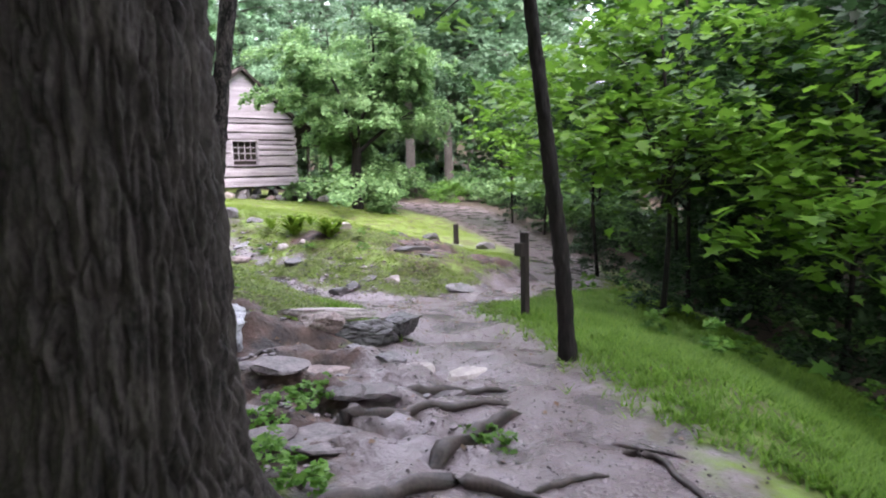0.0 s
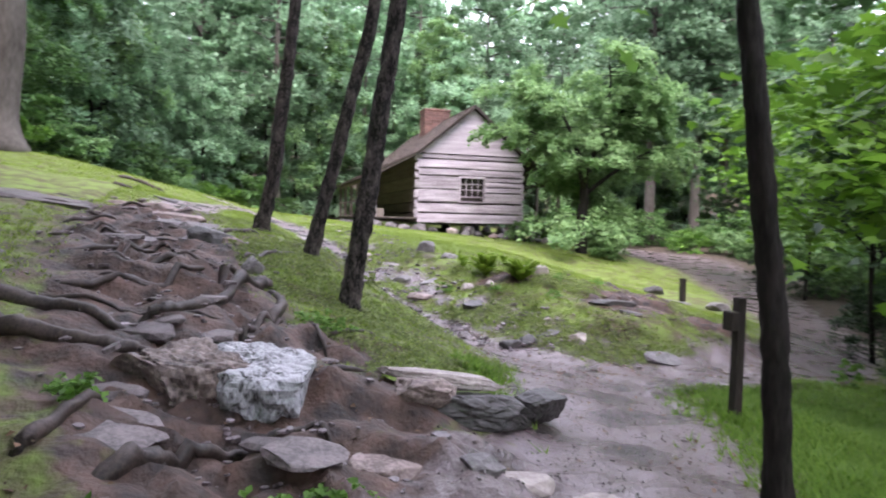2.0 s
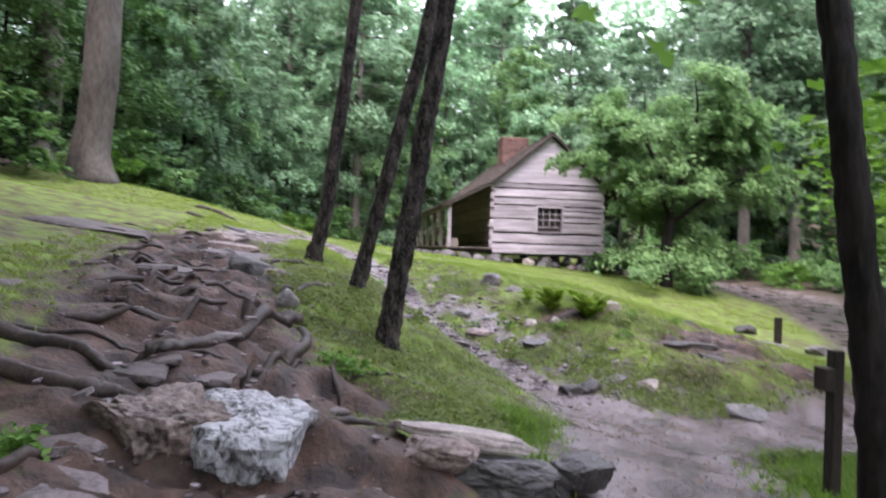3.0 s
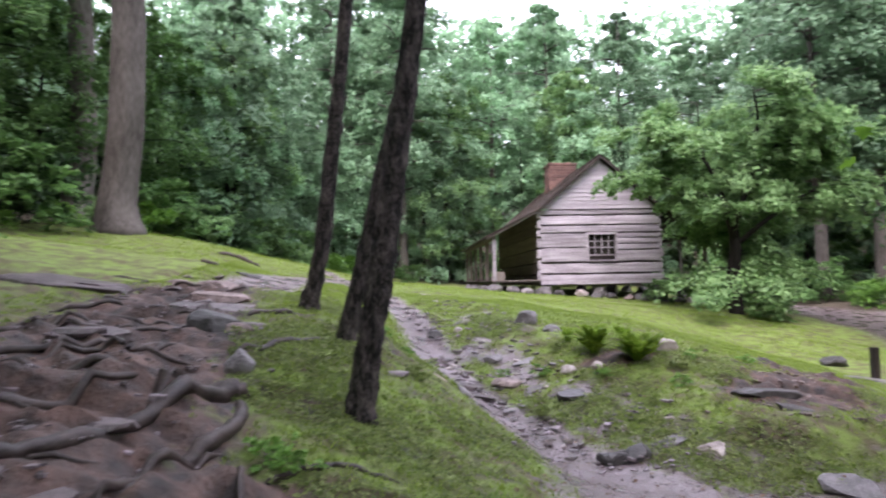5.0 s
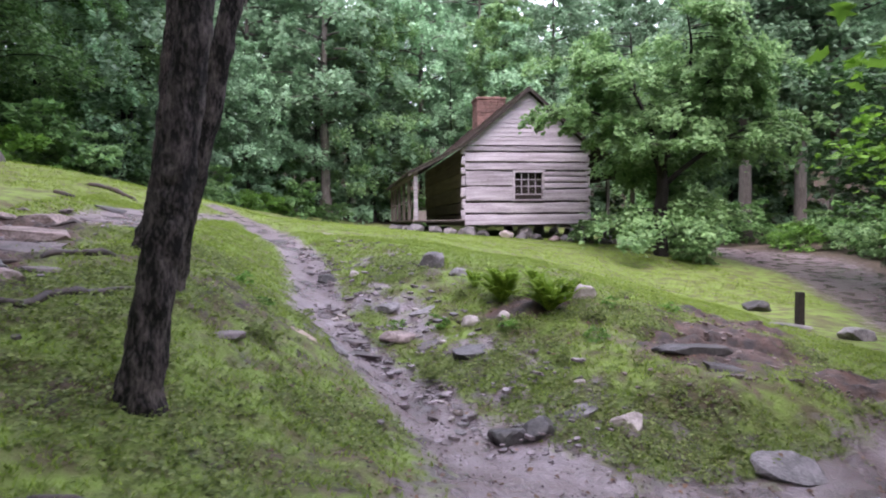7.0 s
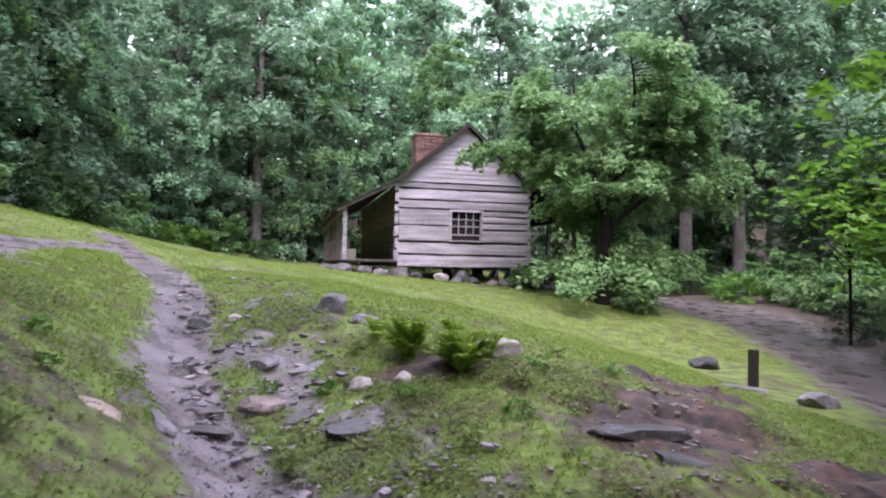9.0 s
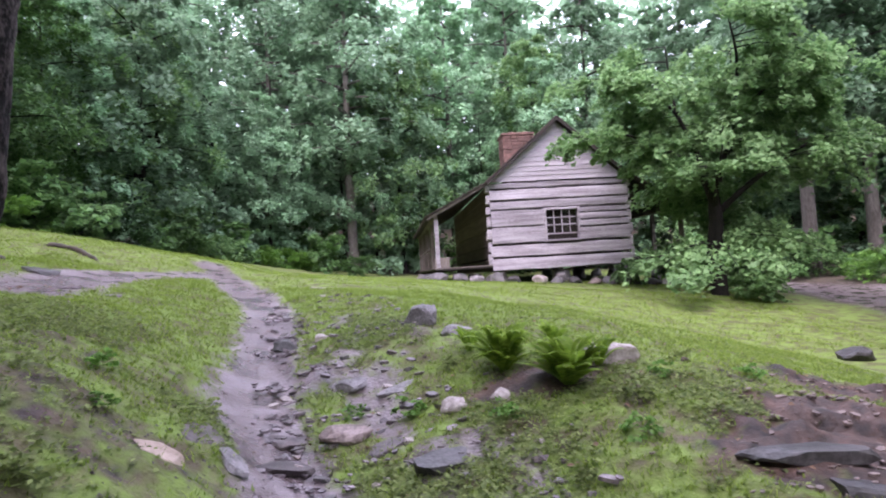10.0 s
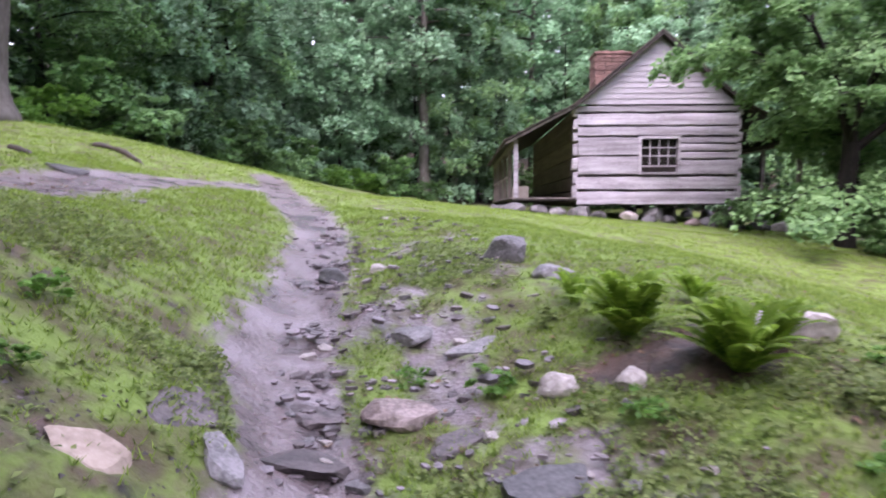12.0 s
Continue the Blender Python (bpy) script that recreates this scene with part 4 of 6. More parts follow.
# ---- the spreading tree in front of the cabin's east corner ----
def spreading_tree(x, y):
    z = ground_z(x, y)
    tree = thing("spreading_tree", (x, y, z), "spreading leafy tree with dark forked boughs beside the cabin", "tree")
    rs = np.random.RandomState(31)
    pts = curve_points([(0, 0, -0.3), (-0.08, 0, 1.2), (0, -0.05, 2.2), (0.02, 0, 2.9)], 6)
    part("trunk", tube(pts, list(np.linspace(0.27, 0.17, len(pts))), 12, 0.15, 3), DARK_BARK, tree, smooth=True)
    mains = [[(0.02, 0, 2.6), (-0.5, -0.3, 3.5), (-1.6, -0.6, 4.3), (-3.3, -0.8, 4.9)], [(0, 0, 2.8), (0.35, -0.1, 4.0), (0.9, 0, 5.4), (1.0, 0.2, 7.4)],
             [(0, 0, 2.7), (-0.25, 0.2, 4.2), (-0.8, 0.4, 5.8), (-1.0, 0.3, 7.6)], [(0.05, 0, 2.4), (0.9, -0.4, 3.2), (2.0, -0.8, 4.0), (3.1, -1.0, 4.5)],
             [(0.4, -0.1, 4.1), (1.3, 0.3, 5.0), (2.4, 0.6, 5.9)], [(0, 0, 2.5), (-0.3, -0.9, 3.4), (-0.7, -2.0, 4.1)], [(0, 0, 2.6), (0.3, 1.0, 3.9), (0.2, 2.2, 5.0)],
             [(-0.4, 0.25, 4.6), (-1.2, -0.2, 5.6), (-2.4, -0.5, 6.4)], [(0.6, 0, 4.8), (1.4, -0.6, 5.9), (2.6, -0.9, 6.8)], [(0.9, 0, 5.6), (0.6, -0.8, 6.8), (0.2, -1.2, 8.0)]]
    rows = []
    for k, knots in enumerate(mains):
        line = curve_points(knots, 8)
        part("bough", tube(line, list(np.linspace(0.115 if k < 4 else 0.07, 0.02, len(line))), 8, 0.12, 5 + k), DARK_BARK, tree, smooth=True)
        for t in np.linspace(0.25, 1.0, 15):
            p = line[int(t * (len(line) - 1))]
            out = math.atan2(p.y, p.x) if math.hypot(p.x, p.y) > 0.9 else rs.uniform(0, 6.28)
            length = rs.uniform(1.4, 2.5)
            if p.z < 4.3 and abs(p.x) < 1.3 and p.y < 0.3 and rs.uniform() < 0.7:
                continue
            rows.append((p.x, p.y, p.z, out + rs.normal(0, 0.9), length, length * rs.uniform(0.1, 0.4), length * rs.uniform(0.3, 0.65)))
    # short boughs low behind the fork
    for k in range(9):
        length = rs.uniform(1.6, 2.8)
        rows.append((0.0, 0.0, 1.4 + 0.2 * k, -0.6 + 0.3 * k, length, length * rs.uniform(0.15, 0.45), length * rs.uniform(0.3, 0.6)))
    # low boughs that droop to the lawn
    for px, py, pz, a, length in ((0, 0, 1.5, -2.5, 3.9), (0, 0, 1.3, -1.9, 3.4), (0, 0, 1.7, -0.9, 3.2), (0, 0, 1.6, 2.6, 2.4), (0.1, 0, 1.9, 0.2, 3.0), (-1.6, -2.0, 0.8, -2.3, 1.5)):
        rows.append((px, py, pz, a, length, length * 0.15, length * 0.38))
    rows = np.array(rows)
    tagged(part("twigwork", bough_wood(bmesh.new(), rows, 0.035), DARK_BARK, tree, smooth=True), kind="stuff")
    c, nn, s = bough_sprays(rs, rows, 400, 0.165, 0.40, 0.05, 0.5, 0.08)
    linked("crown", leaves_mesh("crown", c, nn, s, rs), LEAF_MID, tree)
    return tree


spreading_tree(6.2, -3.2)

# ---- the woods ----
woods = [
    forest_tree(41, 20, 0.28, 4.8, 0.10, 0.31, PALE_BARK, LEAF_HAZE, 60, 360),
    forest_tree(42, 23, 0.33, 5.0, 0.26, 0.33, PALE_BARK, LEAF_HAZE, 56, 360),
    forest_tree(43, 16, 0.20, 4.2, 0.07, 0.27, DARK_BARK, LEAF, 50, 340),
    forest_tree(44, 11, 0.14, 3.5, 0.05, 0.21, DARK_BARK, LEAF, 46, 340),
    forest_tree(45, 12, 0.15, 3.7, 0.05, 0.23, DARK_BARK, LEAF_HAZE, 46, 350),
    forest_tree(46, 13, 0.16, 3.4, 0.06, 0.22, DARK_BARK, LEAF_CANOPY_SHADE, 48, 280),
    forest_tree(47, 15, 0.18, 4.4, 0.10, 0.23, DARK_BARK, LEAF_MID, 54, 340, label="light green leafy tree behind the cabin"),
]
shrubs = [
    bush(51, 2.4, 1.8, 0.21, LEAF, 24, 62), bush(52, 1.6, 1.6, 0.17, LEAF, 22, 60), bush(53, 3.4, 2.1, 0.22, LEAF_CANOPY_SHADE, 28, 66), bush(54, 1.2, 1.4, 0.15, LEAF_BRIGHT, 20, 60),
    bush(55, 2.6, 1.8, 0.12, LEAF_CANOPY_SHADE, 30, 85), bush(56, 1.8, 1.7, 0.18, LEAF_MID, 22, 66),
]
used_w, used_s = set(), set()


def plant(kind, kinds, used, x, y, size, turn):
    """Stands a tree or shrub of a kind on the ground; the first of each kind is the original itself."""
    ob = kinds[kind]
    m = Matrix.LocRotScale((x, y, land(x, y) - 0.1), Euler((0, 0, turn)), (size, size, size))
    if kind not in used:
        used.add(kind)
        ob.matrix_basis = m
        return ob
    made = copy_thing(ob, Matrix.LocRotScale((x, y, land(x, y) - 0.1), Euler((0, 0, turn)), (size / ob.scale[0],) * 3))
    return made


def in_woods(x, y, margin):
    """Outside the clearing, the trails and the camera's way."""
    if y > 14 + margin + 0.12 * abs(x) * (x < 0):
        return True
    if x < -15.5 - margin - max(0, (-14 - y)) * 0.25:
        return True
    if y < -34 - margin:
        return True
    edge = 16 if y > -6 else 16 + (y + 6) * 0.62
    return x > max(edge, 1.2 + margin * 0.6) + margin and (y > -34)


rnd = random.Random(77)
# the last four stand unseen behind the camera's way, added to block light
spots = [(15.3, 5.6), (18.5, 5.8), (21, 6.3), (-5.6, 16.5), (-12.5, -26.5), (-10.5, -30), (-6.5, -31.5), (-15, -21)]
fixed = len(spots)
for _ in range(6000):
    x, y = rnd.uniform(-46, 46), rnd.uniform(-46, 52)
    if len(spots) >= 76:
        break
    if y < -30 and rnd.random() < 0.6:
        continue
    if not in_woods(x, y, 0.6) or math.hypot(x + 5, y + 20) < 6.5:
        continue
    gap = 3.0 + 0.03 * math.hypot(x, y)
    if all(math.hypot(x - a, y - b) > gap for a, b in spots):
        spots.append((x, y))
for x, y, size in ((-2.6, 18.5, 1.0), (-14.5, 7.5, 0.8), (6.5, 19.0, 1.05), (13.5, 9.5, 0.8)):
    plant(6, woods, used_w, x, y, size, x + y)
for x, y in spots[:fixed]:
    plant(1, woods, used_w, x, y, 1.0, x)
for x, y in spots[fixed:]:
    far = y > 20 or x < -22 or x > 22
    plant(rnd.choice((0, 1, 0, 1)) if far else rnd.choice((0, 0, 2, 3)) if y > 8 else 5 if x > 0 and y < -9 else rnd.choice((0, 2, 3, 3)), woods, used_w, x, y, rnd.uniform(0.8, 1.2), rnd.uniform(0, 6.28))

# undergrowth along the wood's edge
shrub_rows = [[(-14.5, -14), (-15, -8), (-14, -1.5), (-12, 4), (-10.5, 9), (-8, 12), (-4, 14)], [(8.8, 6.0), (11.2, 6.2), (14.2, 3.8), (15.8, -0.5), (15.5, -4.5)], [(9.5, 8.5), (13, 8), (17, 4.5), (18.5, 0)], [(1.0, -25), (3.2, -22.6), (5.9, -20.3), (8.8, -16.2), (11.2, -12), (13.6, -7.5), (15.5, -4.5)], [(6.9, 0.6), (7.4, 2.5)], [(12.5, -13), (15, -8.5), (17.5, -4)]]
# unseen shrub wall behind the trail's start, added to cut low light
shrub_rows.append([(-13.5, -24), (-12.5, -29), (-9, -32), (-5, -31.5), (-1.5, -30)])
for row in shrub_rows:
    for (x0, y0), (x1, y1) in zip(row, row[1:]):
        n = max(2, int(math.hypot(x1 - x0, y1 - y0) / 1.15))
        for k in range(n):
            x = x0 + (x1 - x0) * k / n + rnd.uniform(-0.5, 0.5)
            y = y0 + (y1 - y0) * k / n + rnd.uniform(-0.5, 0.5)
            plant(rnd.choice((4, 4, 4, 1) if y < -15 and x > -4 else (5, 5, 5, 0, 3) if x > 6 and y > -9 else (0, 3, 5, 1, 2, 3)), shrubs, used_s, x, y, rnd.uniform(0.6, 1.15), rnd.uniform(0, 6.28))


# young trees leafed to the ground close the wood's edge
edge_line = curve_points([(-20, -12, 0), (-18, -3, 0), (-15.5, 5, 0), (-12, 11, 0), (-6, 17.5, 0), (2, 18.5, 0), (9, 17, 0), (15, 13.5, 0), (20, 10, 0)], 3)
for p in edge_line:
    plant(4 if p.y > 3 else 3, woods, used_w, p.x + rnd.uniform(-0.8, 0.8), p.y + rnd.uniform(-0.8, 0.8), rnd.uniform(0.75, 1.15), rnd.uniform(0, 6.28))

# trees on the bank beside the start of the trail, canopy shade put into their leaf colour
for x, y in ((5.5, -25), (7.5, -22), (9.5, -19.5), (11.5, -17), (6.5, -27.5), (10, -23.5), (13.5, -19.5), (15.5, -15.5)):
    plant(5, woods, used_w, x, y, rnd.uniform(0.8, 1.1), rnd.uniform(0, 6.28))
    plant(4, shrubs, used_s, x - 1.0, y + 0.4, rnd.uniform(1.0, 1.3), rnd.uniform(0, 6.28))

# thick understorey inside the wood's edge
for k in range(1400):
    x, y = rnd.uniform(-28, 26), rnd.uniform(-26, 24)
    if in_woods(x, y, 0.3) and not in_woods(x, y, 9.0) and (y > -14 or x < -10):
        if k % 8 == 0:
            plant(rnd.choice((0, 0, 1, 2)), shrubs, used_s, x, y, rnd.uniform(1.0, 1.9), rnd.uniform(0, 6.28))


# far hillside woods close the view all round, mist haze put into their leaf colour
def far_woods():
    rs = np.random.RandomState(91)
    n = 6000
    a = rs.uniform(0, 2 * math.pi, n)
    r = rs.uniform(40, 66, n)
    x, y = r * np.cos(a), r * np.sin(a) + 4
    z = np.array([land(p, q) for p, q in zip(x, y)]) + rs.uniform(0, 1, n) ** 0.8 * 24
    c, nn, s = sprays(np.stack([x, y, z], 1), 12, 1.6, 0.5, 1.0, rs, turn=0.8)
    return tagged(linked("far_woods", leaves_mesh("far_woods", c, nn, s, rs), LEAF_HAZE), "distant green hillside woods beyond the clearing", "woods", kind="stuff")


far_woods()


# ---- saplings and low boughs with large lobed leaves beside the trail ----
def maple_sapling(seed, height, radius, tips=120, per=15, leaf=0.14, low=0.15, leaf_mat=None):
    rs = np.random.RandomState(seed)
    tree = thing("maple_sapling", (0, 0, 0), "young maple with bright green lobed leaves by the trail", "tree", "saplings beside the trail")
    pts = curve_points([(0, 0, -0.2), (0.1, -0.05, height * 0.4), (0.05, 0.1, height * 0.95)], 6)
    bm = tube(pts, [0.05 * (1 - 0.7 * k / (len(pts) - 1)) for k in range(len(pts))], 8, 0.1, seed)
    t = []
    for k in range(tips // 8):
        a, rr, h = rs.uniform(0, 6.28), radius * math.sqrt(rs.uniform(0.05, 1)), height * rs.uniform(low, 1)
        t.append(np.array([rr * math.cos(a), rr * math.sin(a), h]) + rs.normal(size=(8, 3)) * np.array([0.3, 0.3, 0.06]))
    t = np.concatenate(t)
    part("trunk", bm, DARK_BARK, tree, smooth=True)
    bm = bmesh.new()
    limbs(bm, rs, (0, 0, 0), (0.05, 0.1, height * 0.95), 0.05, t[rs.choice(len(t), 16)])
    tagged(part("limbwork", bm, DARK_BARK, tree, smooth=True), kind="stuff")
    c, nn, s = sprays(t, per, 0.2, 0.3, leaf, rs, 0.5, 0.4)
    linked("crown", leaves_mesh("crown", c, nn, s, rs, "maple"), leaf_mat or LEAF_SHADE, tree)
    return tree


# the second kind has the canopy's shade painted into its leaves
sap_a, sap_b = maple_sapling(61, 4.8, 2.1, 200, 14, 0.19, 0.46), maple_sapling(62, 6.5, 2.4, 240, 14, 0.19, 0.4, LEAF_CANOPY_SHADE)
for ob, x, y in ((sap_a, 0.1, -22.4), (sap_b, 1.6, -24.3)):
    ob.matrix_basis = pose(x, y, land(x, y) - 0.1)
for ob, x, y, turn, size in ((sap_b, 2.8, -21.2, 70, 1.0), (sap_a, 3.4, -18.6, 140, 1.0), (sap_b, 5.2, -19.5, 200, 1.1), (sap_a, 0.3, -26.6, 250, 1.1), (sap_b, 6.8, -15.6, 300, 1.0), (sap_a, 9.2, -11.5, 20, 1.1), (sap_b, 10.5, -8.5, 90, 1.0)):
    copy_thing(ob, Matrix.LocRotScale((x, y, land(x, y) - 0.1), Euler((0, 0, radians(turn))), (size, size, size)))
    plant(4, shrubs, used_s, x + 0.4, y + 0.3, 0.6, turn)
plant(4, shrubs, used_s, 0.5, -22.1, 0.5, 1.0)


for k, (x, y, size) in enumerate(((4.35, -0.75, 0.5), (7.2, -4.3, 0.4), (6.9, -1.2, 0.6), (6.6, -4.2, 0.5), (7.6, -2.6, 0.7), (8.0, -1.4, 0.6))):
    low = bush(150 + k, 2.2, 1.5, 0.26, LEAF_MID, 22, 60, "small bright green shrub beside the cabin")
    low.matrix_basis = Matrix.LocRotScale((x, y, land(x, y) - 0.03), Euler((0, 0, k)), (size, size, size))


# leafy bough hanging over the trail
def hanging_bough(x, y, z, seed, reach):
    bough = thing("hanging_bough", (x, y, z), "leafy maple bough hanging over the trail", "branch", "boughs over the trail")
    rs = np.random.RandomState(seed)
    pts = curve_points([(0, 0, 0), (reach * 0.4, 0.1, -0.05), (reach, 0.0, -0.45)], 6)
    part("twig", tube(pts, [0.016 * (1 - 0.7 * k / (len(pts) - 1)) for k in range(len(pts))], 6), DARK_BARK, bough)
    t = np.array([tuple(p) for p in pts[4:]])
    c, nn, s = sprays(t, 5, 0.13, 0.5, 0.12, rs, 0.5)
    linked("foliage", leaves_mesh("foliage", c, nn, s, rs, "maple"), LEAF_BRIGHT, bough)
    return bough


hanging_bough(-4.22, -23.9, 1.75, 3, -1.0)
hanging_bough(-4.3, -23.88, 2.3, 4, -1.3)


# ---- stones ----
def rock_mesh(name, w, d, h, seed, flat=0.0, detail=3, cuts=9):
    """A worn, broken stone: planes knocked off a round one, then roughened."""
    bm = bmesh.new()
    bmesh.ops.create_icosphere(bm, subdivisions=detail, radius=1)
    rnd = random.Random(seed)
    planes = []
    for _ in range(cuts):
        v = Vector((rnd.gauss(0, 1), rnd.gauss(0, 1), rnd.gauss(0, 0.7))).normalized()
        planes.append((v, rnd.uniform(0.55, 0.85)))
    if flat:
        planes.append((Vector((rnd.uniform(-0.1, 0.1), rnd.uniform(-0.1, 0.1), 1)).normalized(), flat))
    for v in bm.verts:
        p = v.co.copy()
        for n, c in planes:
            over = p.dot(n) - c
            if over > 0:
                p -= n * over
        p *= 1 + 0.10 * noise.noise(p * 2.3 + Vector((seed, 0, 0))) + 0.05 * noise.noise(p * 6 + Vector((seed, 3, 0)))
        if detail > 3:
            p *= 1.04 - 0.10 * (1 - abs(noise.noise(p * 3.1 + Vector((seed, 1, 2))))) ** 6 - 0.06 * (1 - abs(noise.noise(p * 7.7 + Vector((seed, 5, 2))))) ** 5 + 0.02 * noise.noise(p * 16)
        v.co = Vector((p.x * w / 1.5, p.y * d / 1.5, p.z * h / (0.75 + (flat or 0.75))))
    me = bpy.data.meshes.new(name)
    bm.to_mesh(me)
    bm.free()
    return me


def stone(name, x, y, w, d, h, turn, material, label, seed, flat=0.0, tilt=0.0, rise=0.35, category="rock", group=""):
    ob = linked(name, rock_mesh(name, w, d, h, seed, flat), material)
    slope = Vector((land(x - 0.2, y) - land(x + 0.2, y), land(x, y - 0.2) - land(x, y + 0.2), 0.4))
    lie = Vector((0, 0, 1)).rotation_difference(slope).to_matrix().to_4x4()
    up = 0.0 if flat else rise - 0.22
    ob.matrix_basis = Matrix.Translation((x, y, ground_z(x, y) + h * up)) @ lie @ pose(0, 0, 0, tilt, tilt * 0.4, turn)
    return tagged(ob, label, category, group)


stone("boulder", -1.6, -15.75, 0.44, 0.34, 0.24, 10, PALE_STONE, "pale pinkish boulder beside the ferns on the lawn", 1)
stone("rock_slab", -3.22, -16.95, 0.36, 0.22, 0.2, 15, DARK_STONE, "tilted grey wedge of rock in the grass", 2, 0.4, 16)
stone("flat_stone", -4.92, -17.42, 0.27, 0.2, 0.045, 5, TAN_STONE, "flat tan stone lying in the grass", 303, 0.4)
stone("rock_slab", -4.9, -16.75, 0.3, 0.46, 0.05, 25, SLATE, "flat grey slab sunk in the grass", 4, 0.35, 2)
stone("rock_slab", -4.62, -16.95, 0.2, 0.26, 0.06, 40, STONE, "small grey slab at the trail's edge", 5, 0.4, 8)
stone("step_stone", -4.33, -16.6, 0.46, 0.26, 0.10, 5, SLATE, "wet dark slab forming a step across the trail", 6, 0.4, -3)
stone("step_stone", -4.42, -16.05, 0.36, 0.22, 0.08, -12, SLATE, "wet dark slab forming a step across the trail", 7, 0.4, -3)
stone("rock", -3.93, -16.15, 0.34, 0.28, 0.16, 0, PINK_STONE, "rounded mauve rock among stones by the trail", 8)
stone("rock_slab", -3.62, -16.45, 0.3, 0.22, 0.06, 15, SLATE, "flat grey stone beside the trail", 9, 0.35)
stone("rock", -2.68, -16.2, 0.17, 0.14, 0.11, 50, PALE_STONE, "small pale rounded stone in the grass", 10)
stone("boulder", -3.17, -13.5, 0.42, 0.34, 0.3, 15, STONE, "pointed grey boulder at the lawn's edge", 11)
stone("rock", -4.82, -13.55, 0.30, 0.22, 0.16, 0, DARK_STONE, "dark rock in the wet trail", 12)
stone("rock", -4.4, -13.5, 0.16, 0.14, 0.1, 0, PALE_STONE, "small white stone by the trail", 13)
stone("rock", -2.8, -14.1, 0.30, 0.24, 0.14, 0, STONE, "grey stone in the rough grass", 14)
stone("rock_slab", -3.45, -15.2, 0.40, 0.18, 0.07, 12, STONE, "flat grey stone in the rough grass", 15, 0.35)
stone("rock", -3.95, -14.9, 0.26, 0.22, 0.10, 0, STONE, "grey stone beside the trail", 16)
stone("rock", -3.05, -16.1, 0.2, 0.16, 0.12, 0, PALE_STONE, "pale stone in the rough grass", 17)
stone("boulder", -3.28, -18.75, 0.28, 0.24, 0.2, 0, DARK_STONE, "dark wet boulder at the fork of the trail", 18)
stone("boulder", -3.0, -18.72, 0.26, 0.22, 0.17, 30, DARK_STONE, "dark wet boulder at the fork of the trail", 19)
stone("rock_slab", -1.3, -19.45, 0.5, 0.4, 0.12, 15, STONE, "flat pale rock sunk in the fork of the trail", 20, 0.35, 4)
stone("rock", 3.85, -11.6, 0.5, 0.4, 0.32, 0, DARK_STONE, "dark stone standing on the low lawn", 21)
stone("rock_slab", 3.1, -13.7, 0.7, 0.4, 0.12, 0, STONE, "flat grey stone beside the short post", 22, 0.35)
stone("rock", 3.5, -14.7, 0.6, 0.4, 0.24, 20, STONE, "grey stone at the edge of the low lawn", 23)
stone("rock", -1.0, -18.15, 0.44, 0.24, 0.14, -10, DARK_STONE, "dark ledge of rock in the bare bank", 24, 0.4)
stone("rock", -1.2, -17.85, 0.62, 0.2, 0.12, -8, DARK_STONE, "dark ledge of rock in the bare bank", 25, 0.4)
stone("rock_slab", -2.62, -18.57, 0.32, 0.2, 0.06, 0, STONE, "pale flat stone beside the fork of the trail", 26, 0.35)
stone("rock", -2.3, -18.85, 0.24, 0.18, 0.1, 0, PALE_STONE, "small pale stone beside the fork of the trail", 27)
stone("boulder", -8.3, -14.6, 0.7, 0.4, 0.26, 12, PINK_STONE, "long reddish boulder on the rooty slope", 28)
stone("rock_slab", -7.35, -17.5, 0.5, 0.3, 0.1, 8, SLATE, "flat dark slab on the muddy slope", 29, 0.35, 4)
stone("rock", -6.7, -19.6, 0.2, 0.18, 0.26, 20, STONE, "upright grey stone in the grass bank", 30)
stone("rock", -7.18, -18.6, 0.44, 0.34, 0.24, 0, DARK_STONE, "dark pointed rock on the muddy slope", 31)
stone("rock_slab", -7.75, -17.75, 0.40, 0.3, 0.1, 0, SLATE, "flat dark slab on the muddy slope", 32, 0.35)
stone("rock", -6.95, -18.7, 0.26, 0.2, 0.12, 0, PINK_STONE, "small reddish stone on the muddy slope", 33)
stone("rock_slab", -9.75, -16.6, 1.3, 0.6, 0.2, 6, SLATE, "layered grey slab lying on the sloping lawn", 34, 0.4, 3)
stone("rock_slab", -9.45, -16.45, 0.9, 0.45, 0.34, 10, SLATE, "layered grey slab lying on the sloping lawn", 35, 0.4, 2)
stone("rock_slab", -8.2, -18.7, 0.6, 0.4, 0.14, 4, SLATE, "flat dark slab on the muddy slope", 36, 0.35, 3)
stone("rock_slab", -7.9, -19.5, 0.5, 0.3, 0.12, -6, SLATE, "flat dark slab on the muddy slope", 37, 0.35, 3)
stone("rock", -8.95, -14.6, 0.5, 0.3, 0.16, 0, PINK_STONE, "reddish rock on the rooty slope", 38)
stone("rock_slab", -7.75, -16.3, 0.7, 0.4, 0.14, 0, PINK_STONE, "reddish slab on the rooty slope", 39, 0.4, 3)
stone("rock_slab", -7.3, -23.5, 0.4, 0.36, 0.07, 30, SLATE, "wet grey slab beside the rock outcrop", 40, 0.35, 2)
stone("rock_slab", -6.4, -23.7, 0.38, 0.3, 0.06, 10, SLATE, "wet grey slab beside the rock outcrop", 41, 0.35, 2)
stone("rock_slab", -6.62, -24.7, 0.42, 0.36, 0.06, -30, SLATE, "smooth grey slab near the great tree", 42, 0.4, 0)
stone("rock", -5.45, -23.6, 0.24, 0.2, 0.1, 0, STONE, "small grey stone in the trail", 43)
